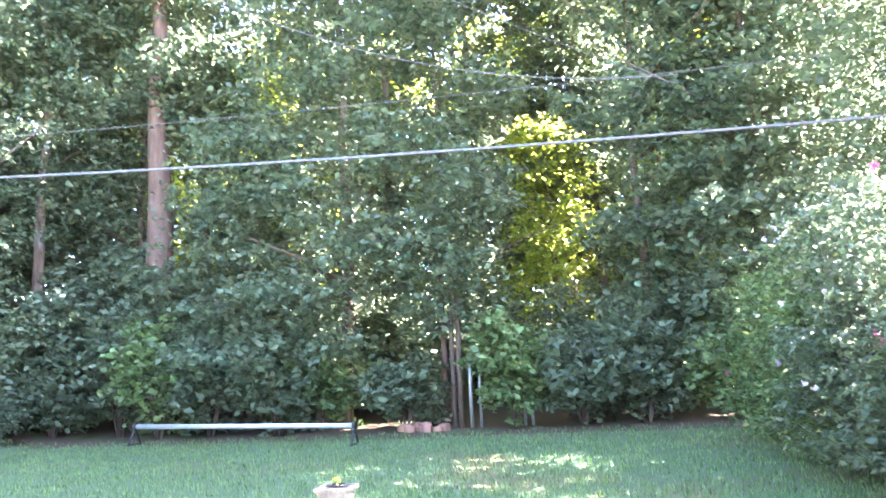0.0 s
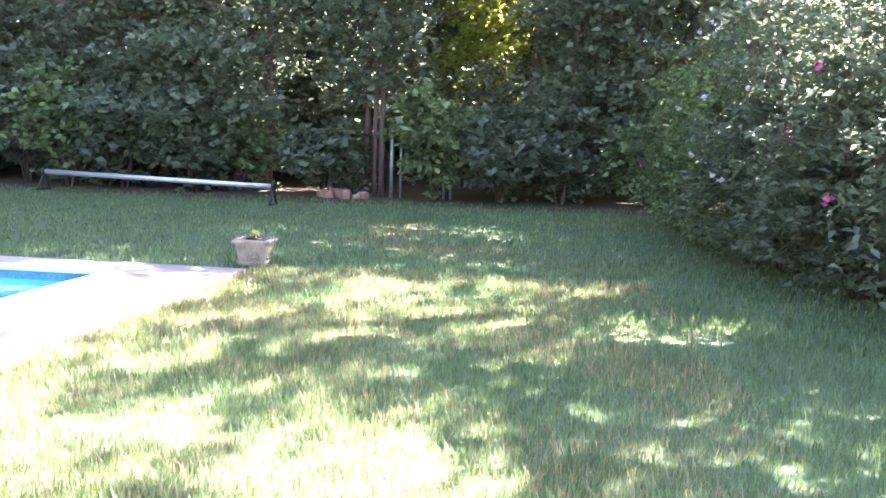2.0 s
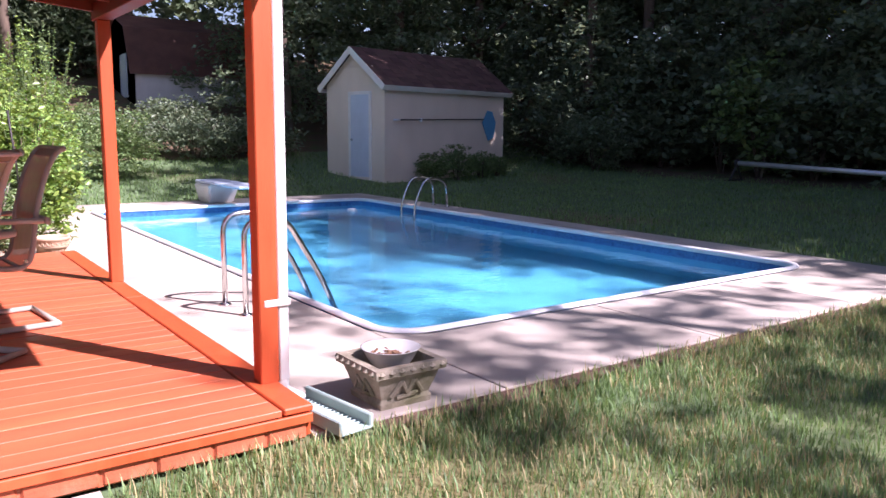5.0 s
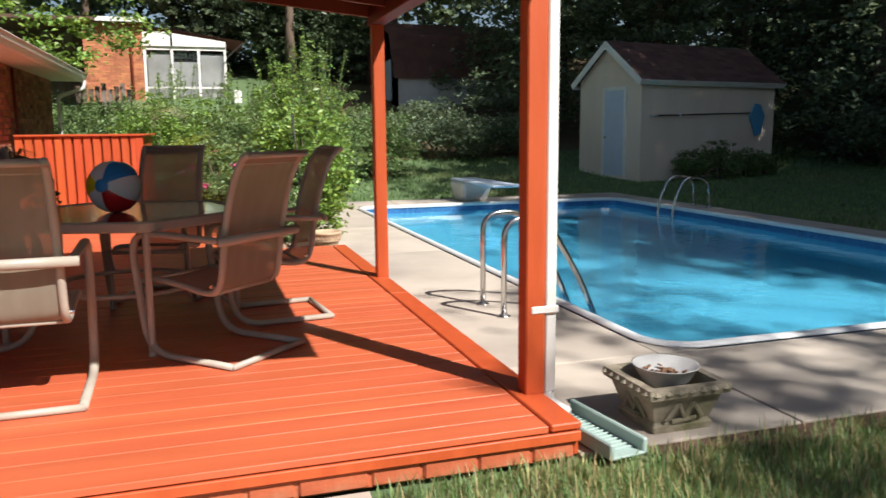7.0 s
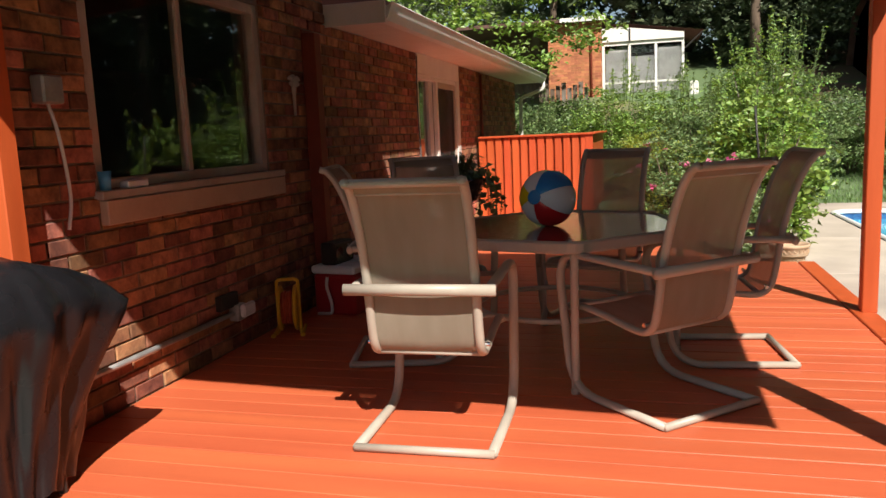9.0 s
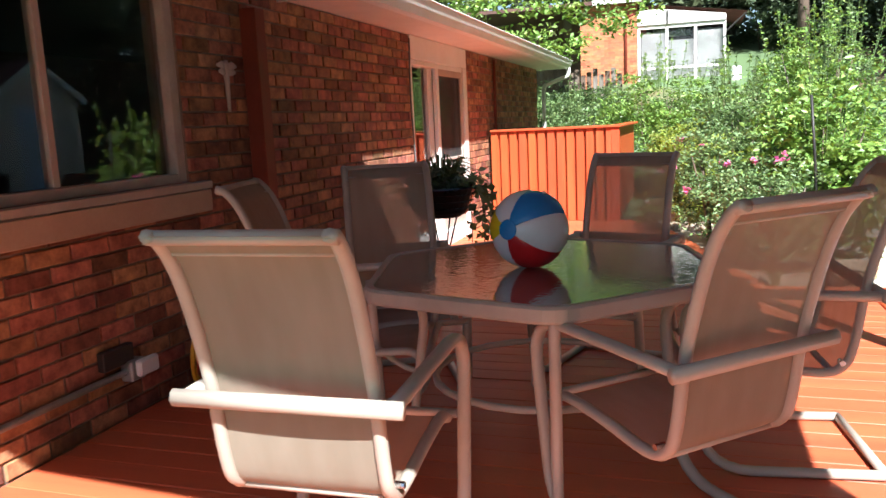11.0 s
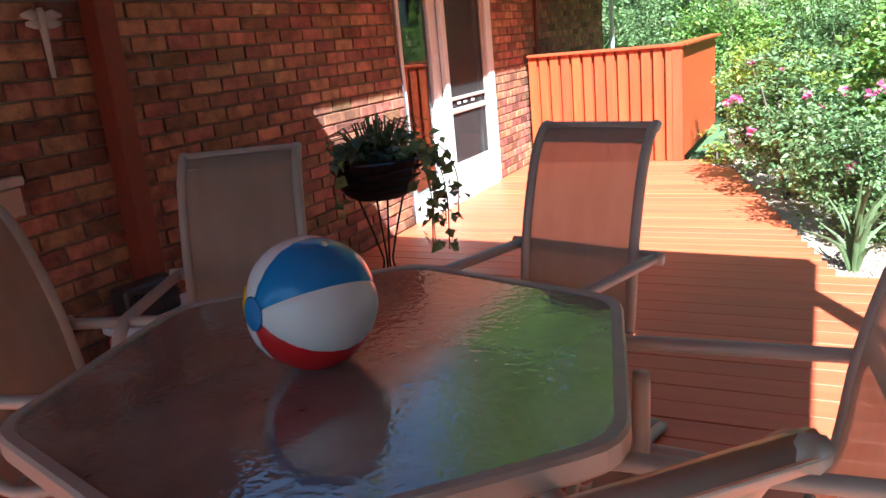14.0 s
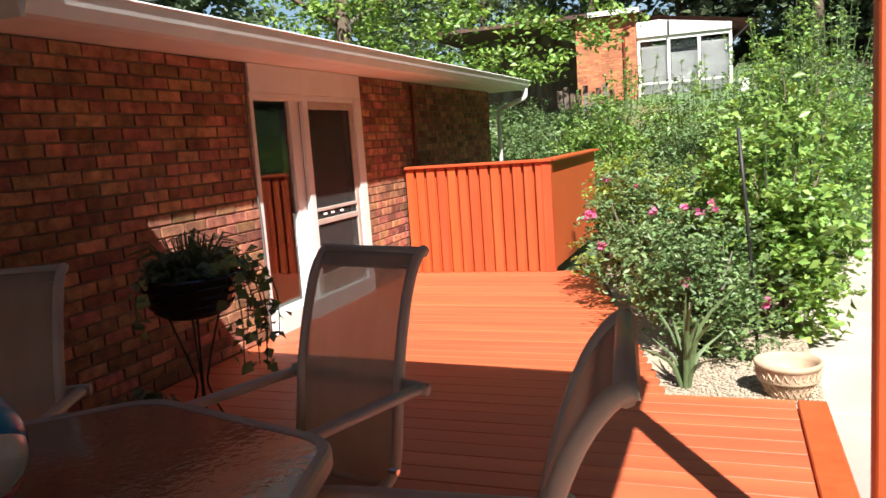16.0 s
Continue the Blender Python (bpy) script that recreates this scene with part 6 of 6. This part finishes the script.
for k in range(24):
    a = 2 * math.pi * k / 24
    part("relief", tb([(.167 * math.cos(a), .167 * math.sin(a), .115), (.168 * math.cos(a + .09), .168 * math.sin(a + .09), .155), (.167 * math.cos(a + .2), .167 * math.sin(a + .2), .12)], .006, 5), M["terracotta"], t)
    for q in (-.24, .24):
        part("lattice", tb([(.127 * math.cos(a), .127 * math.sin(a), .022), (.144 * math.cos(a + q), .144 * math.sin(a + q), .084)], .004, 4), M["terracotta"], t)
t = thing("shepherd_hook", pose(-0.2, 6.1, 0.07), "thin black garden hook pole in the bed", "pole")
part("pole", tb([(0, 0, 0), (-.06, 0, 1.0), (-.1, 0, 1.5)], .012, 8), M["blackmetal"], t, smooth=True)


# ---- neighbours ----
def build_neighbour():
    z = 1.9
    h = thing("neighbour_house", pose(-5.6, 26, z), "orange brick neighbour house with a glazed porch", "house")
    part("wall", bx(.75, 0, 0, 2.6, 6, 3.2), M["brick_nb"], h)
    # bark brown puts the shade of the recess into this wall's colour
    part("set_back_wall", bx(-4.0, 3.0, 0, .75, 6, 3.2), M["bark"], h, "wall set back under the eaves, coloured dark for the recess's shade")
    bm = bmesh.new()
    for c in range(40):
        for k in range(9):
            x0 = .7 + k * .24 - (.12 if c % 2 else 0)
            a, b = max(.75, x0), min(2.6, x0 + .23)
            if b - a > .04:
                box(bm, a, -.014, c * .08 + .006, b, 0.0, c * .08 + .074)
    part("brick_face", bm, M["brick_nb"], h, "rows of orange brick")
    part("porch_wall", bx(2.6, .3, 0, 5.4, 5, .45), M["barn"], h)
    for i in range(4):
        x = 2.66 + i * .9
        w = part("window", bx(x - .045, .27, .45, x + .045, .36, 2.34, .004), M["white"], h, "white framed porch window")
        if i < 3:
            part("pane", bx(x + .045, .31, .5, x + .855, .32, 2.26), M["glass"], w)
            part("blind", bx(x + .06, .42, .5, x + .84, .43, 2.2 - .25 * (i % 2)), M["barn"], w)
            part("transom", bx(x + .045, .29, 1.02, x + .855, .34, 1.08, .003), M["white"], w)
    part("porch_rail", bx(2.62, .27, 2.342, 5.4, .37, 2.46, .004), M["white"], h)
    bm = bmesh.new()
    outline = ((2.62, 2.47), (5.4, 2.47), (5.4, 2.66), (3.3, 2.96), (2.62, 2.94))
    A = [bm.verts.new((x, .2, q)) for x, q in outline]
    B = [bm.verts.new((x, .26, q)) for x, q in outline]
    bm.faces.new(A)
    bm.faces.new(B[::-1])
    for i in range(5):
        bm.faces.new((A[i], B[i], B[(i + 1) % 5], A[(i + 1) % 5]))
    part("gable_panel", bm, M["white"], h, "pale panel under the porch roof")
    part("gable_post", bx(3.55, .16, 2.47, 3.6, .198, 2.9, .003), M["blackmetal"], h)
    # near-black sheet for the unlit inside of the porch
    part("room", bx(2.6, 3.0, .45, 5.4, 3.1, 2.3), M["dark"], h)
    bm = bmesh.new()
    vs = [bm.verts.new(p) for p in ((2.55, .15, 3.06), (3.3, .15, 3.08), (6.05, .15, 2.68), (6.05, 6, 2.68), (3.3, 6, 3.08), (2.55, 6, 3.06))]
    bm.faces.new((vs[0], vs[1], vs[4], vs[5]))
    bm.faces.new((vs[1], vs[2], vs[3], vs[4]))
    bmesh.ops.solidify(bm, geom=bm.faces, thickness=.09)
    part("porch_roof", bm, M["asphalt"], h, "thin dark porch roof")
    part("roof", bx(-4.4, -.3, 3.21, 2.75, 6.4, 3.33), M["asphalt"], h, "low brown shingle roof")
    part("eaves_board", bx(1.2, -.34, 3.19, 2.77, -.302, 3.34, .004), M["white"], h, "white eaves board")
    part("downpipe", tb(round_pts([(2.25, -.06, 0), (2.25, -.06, 2.5), (2.25, -.06, 2.75), (2.5, -.2, 2.8)], .1), .045, 8), M["roofwood"], h, smooth=True)
    part("brace", tb([(5.42, .1, 2.1), (6.0, .1, 2.62)], .03, 6), M["blackmetal"], h)
    part("side_board", bx(5.55, -.4, .35, 5.85, -.1, .95, .05), M["white"], h, "white board beside the porch")
    tree(-9.0, 18.0, 12.0, .24, [(.5, 0, 3.0, 2.0, 1.3, .7), (2.5, 0, 2.9, 1.6, 1.1, .5), (4.4, 0, 2.75, 1.3, .9, .45), (0, 0, 4.6, 2.6, 1.8, 1.0), (3.2, .2, 4.0, 2.2, 1.2, .6), (6.0, .3, 3.5, 1.3, .8, .4), (5.0, .5, 4.8, 2.2, 1.4, .8), (1.0, .3, 6.4, 3.0, 2.2, 1.2), (2.2, 1.0, 8.2, 3.4, 2.6, 1.3), (1.5, .5, 10.0, 3.4, 2.6, 1.4), (1.0, .5, 12.0, 2.8, 2.4, 1.3)], 900, 24, .15, "leaf_light", "sunlit tree with leaves hanging over the neighbour house", 400, cr=.4)
    for i, (x, y, hh) in enumerate([(-4.4, 15.2, 1.5), (-5.4, 16.2, 1.9), (-5.6, 20.5, 1.3), (-3.6, 20.0, 1.0), (-1.4, 19.5, .7), (1.2, 19.0, 1.6), (-7.0, 17.5, 1.2), (2.6, 15.0, 1.5)]):
        shrub(x, y, hh, 1.1, 1.0, 260, 20, .09, "leaf_mid", "garden shrub on the slope by the neighbour house", 410 + i, cr=.22, group="slope shrubs")
    # dark parked machine under a cover and a timber lean-to
    t = thing("timber_screen", pose(-4.6, 21.5, float(ground_z(-4.6, 21.5))), "dark weathered timber screen by the neighbour house", "screen")
    for i in range(9):
        part("slat", bx(i * .17, -.02, 0, i * .17 + .13, .02, 1.3 + .1 * math.sin(i * 2.1), .004), M["bark"], t)


def build_barn():
    b = thing("barn", pose(5.7, 24.5, 1.6), "pale barn with a brown gambrel roof", "barn")
    L, W, H = 4.6, 4.4, 1.72
    prof = [(0, H), (.55, H + 1.5), (W / 2, H + 2.1), (W - .55, H + 1.5), (W, H)]
    bm = bmesh.new()
    for x in (0, L):
        bm.faces.new([bm.verts.new((x, y, z)) for y, z in [(0, 0)] + prof + [(W, 0)]])
    bmesh.ops.solidify(bm, geom=bm.faces, thickness=.08)
    box(bm, 0, 0, 0, L, .08, H)
    box(bm, 0, W - .08, 0, L, W, H)
    part("wall", bm, M["barn"], b)
    bm = bmesh.new()
    rp = [(-.15, H - .12)] + prof[1:4] + [(W + .15, H - .12)]
    A = [bm.verts.new((-.2, y, z + .04)) for y, z in rp]
    B = [bm.verts.new((L + .2, y, z + .04)) for y, z in rp]
    for i in range(4):
        bm.faces.new((A[i], B[i], B[i + 1], A[i + 1]))
    bmesh.ops.solidify(bm, geom=bm.faces, thickness=-.08)
    part("roof", bm, M["barnroof"], b, "brown shingle gambrel roof")
    part("loft_panel", bx(-.03, 1.0, .9, 0, 1.9, 2.4, .004), M["sheddoor"], b)


build_neighbour()
build_barn()


# ---- woodland floor things ----
def simple_post(name, x, y, h, r, mat, label, cat):
    t = thing(name, pose(x, y, float(ground_z(x, y)) - .05), label, cat)
    part("shaft", tb([(0, 0, 0), (.01, .01, h * .5), (.02, -.01, h)], [r, r, r * .8], 8), M[mat], t, smooth=True)


for x, y, h, r, mat in ((16.88, -.2, 1.9, .045, "galv"), (16.9, -.42, 1.8, .03, "galv"), (17.0, -1.45, 1.0, .035, "galv"), (17.0, -1.62, 1.3, .035, "galv")):
    simple_post("fence_post", x, y, h, r, mat, "leaning galvanised fence post at the wood's edge", "post")
for x, y, h, r in ((16.9, .05, 3.2, .07), (16.95, .22, 3.4, .06)):
    simple_post("sapling_trunk", x, y, h, r, "bark", "bare brown sapling trunk at the wood's edge", "trunk")
for i in range(14):
    t = thing("clay_rock", pose(16.5 + rngw.uniform(-.25, .2), 0.5 + rngw.uniform(-.35, .95), float(ground_z(16.5, 1)) - .01, rngw.uniform(-9, 9), 0, rngw.uniform(0, 90)), "rough reddish rock heaped at the lawn's edge", "rock", "heaped rocks")
    part("stone", bx(-.12, -.1, -.03, .12, .1, rngw.uniform(.1, .22), .04), M["earthrock"], t)

# ---- overhead cables ----
def cable(p, q, r, sag, label):
    p, q = Vector(p), Vector(q)
    t = thing("overhead_cable", Matrix.Translation(p), label, "cable", "overhead cables")
    pts = []
    for i in range(25):
        u = i / 24
        v = (q - p) * u
        v.z -= sag * 4 * u * (1 - u)
        pts.append(v)
    part("wire", tb(pts, r, 6), M["bundle" if r > .02 else "wire"], t, smooth=True)
    return t


cable((13, 40, 9.4), (13, -26, 5.6), .03, 1.2, "thick bundled overhead cable crossing the garden")
cable((13, 40, 9.6), (13, -26, 7.0), .008, 1.0, "thin overhead wire crossing the garden")
cable((13, 8, 12.6), (13, -5.2, 6.9), .012, 1.3, "thin overhead wire sloping down across the woods")
cable((13.5, 4, 12.6), (13.5, -5.2, 6.9), .007, .25, "thin overhead wire sloping down across the woods")
cable((-14, 17, 5.6), (14, 30, 8.6), .012, .4, "thin overhead wire above the neighbour house")


# ---- far woods and grass ----
def far_woods():
    rng = np.random.default_rng(55)
    c = []
    for k in range(90):
        a = rng.uniform(-75, 140)
        d = rng.uniform(31, 44)
        x, y = 2 + d * math.cos(radians(a)), 2 + d * math.sin(radians(a))
        z0 = float(ground_z(x, y))
        for zz in np.arange(.6, rng.uniform(13, 19) if a < 80 else rng.uniform(13, 18), 2.4):
            c.append((x, y, z0 + zz, 3.2, 3.2, 2.0))
    pts = clumps(c, 10500, 17, 1.0, rng)
    o = new("far_woods", leaves("far_woods", pts, .55, M["leaf_dark"], rng, width=.7))
    tagged(o, "distant dark green woods", "woods", kind="stuff")


def grass_field(name, n, area, hmin, hmax, w, mat, seed, label, keep=None):
    rng = np.random.default_rng(seed)
    x0, y0, x1, y1 = area
    p = np.stack([rng.uniform(x0, x1, n), rng.uniform(y0, y1, n)], 1)
    if keep is not None:
        p = p[keep(p, rng)]
    inside = (p[:, 0] > CONC[0] - .05) & (p[:, 0] < CONC[2] + .03) & (p[:, 1] > CONC[1] - .03) & (p[:, 1] < CONC[3] + .03)
    deck = (p[:, 0] < DECK_X + .03) & (p[:, 1] > DECK_Y0 - .03) & (p[:, 1] < 12.4)
    deck |= (p[:, 0] < -.8) & (p[:, 1] > -.98)
    pl = (np.abs(p[:, 0] - 7.62) < .2) & (np.abs(p[:, 1] + .3) < .2)
    sp = (np.abs(p[:, 0] - .24) < .14) & (p[:, 1] > -.5) & (p[:, 1] < 0)
    bare = (p[:, 0] > .4) & (p[:, 0] < CONC[2]) & (p[:, 1] > CONC[1] - np.abs(rng.normal(.12, .06, len(p)))) & (p[:, 1] < 0)
    p = p[~(inside | deck | pl | sp | bare)]
    n = len(p)
    z = ground_z(p[:, 0], p[:, 1]) - .012
    a = rng.uniform(0, 6.28, n)
    h = rng.uniform(hmin, hmax, n)
    lean = rng.uniform(.1, .75, n) * h
    d = np.stack([np.cos(a), np.sin(a)], 1)
    s = np.stack([-np.sin(a), np.cos(a)], 1) * (w * rng.uniform(.7, 1.3, n))[:, None]
    v = np.empty((n, 5, 3))
    v[:, 0, :2], v[:, 1, :2] = p - s, p + s
    v[:, 2, :2], v[:, 3, :2] = p + s * .8 + d * (lean * .35)[:, None], p - s * .8 + d * (lean * .35)[:, None]
    v[:, 4, :2] = p + d * lean[:, None]
    v[:, 0, 2] = v[:, 1, 2] = z
    v[:, 2, 2] = v[:, 3, 2] = z + h * .6
    v[:, 4, 2] = z + h
    k = np.arange(n)[:, None] * 5
    t = np.stack([k + np.array([[0, 1, 2]]), k + np.array([[0, 2, 3]]), k + np.array([[3, 2, 4]])], 1).reshape(-1, 3)
    tagged(new(name, raw_mesh(name, v.reshape(-1, 3), t, M[mat])), label, "grass", kind="stuff")


def near(p, rng):
    d = np.hypot(p[:, 0] - 1.0, p[:, 1] + 2.0)
    return rng.uniform(0, 1, len(p)) < np.clip(1.25 - d / 6.5, .12, 1)


far_woods()
grass_field("grass", 250000, (-2.5, -7.2, 9.0, -.34), .03, .095, .0028, "grass", 61, "short green lawn grass", near)
# dry patches; the extra straw near the deck paints yellow sunlight
grass_field("grass_dry", 52000, (-2.2, -5.0, 7.5, -.36), .03, .1, .0026, "straw", 62, "patches of dry straw-coloured grass, thickened by the deck to look sunlit", lambda p, r: np.array([noise.noise((q[0] * .8, q[1] * .8, 0)) + .35 * noise.noise((q[0] * 4, q[1] * 4, 3)) for q in p]) > -.1 - .25 * (p[:, 1] > -1.4))
grass_field("grass_far", 105000, (-2.5, -7.4, 17.0, 17.0), .04, .1, .008, "grass", 63, "lawn grass farther off", lambda p, r: (np.hypot(p[:, 0] + 1.4, p[:, 1] + 3.5) > 6.5) & (p[:, 0] < 15.6 + r.uniform(-.6, .8, len(p))))
# straw colour gives these edge tufts their sunlit yellow
grass_field("grass_tufts", 5000, (-2.2, -1.5, 7.5, -.36), .05, .12, .0035, "straw", 64, "longer grass tufts at the paving edge, straw-coloured to look sunlit", lambda p, r: (p[:, 1] > -.75) & (r.uniform(0, 1, len(p)) < .6))


# bare earth along the paving edge
def build_earth_edge():
    bm = bmesh.new()
    prev = None
    for i in range(72):
        x = CONC[0] + .3 + (CONC[2] - CONC[0] - .3) * i / 71
        w = .17 + .1 * noise.noise((x * 2.3, 1, 0)) + .05 * noise.noise((x * 9, 4, 0))
        a, b = bm.verts.new((x, CONC[1] + .01, -.012)), bm.verts.new((x, CONC[1] - max(.03, w), .006))
        if prev:
            bm.faces.new((prev[0], a, b, prev[1]))
        prev = (a, b)
    solid("ground_earth_edge", bm, M["soil"], "strip of bare earth along the concrete edge", "earth", "structure")


build_earth_edge()
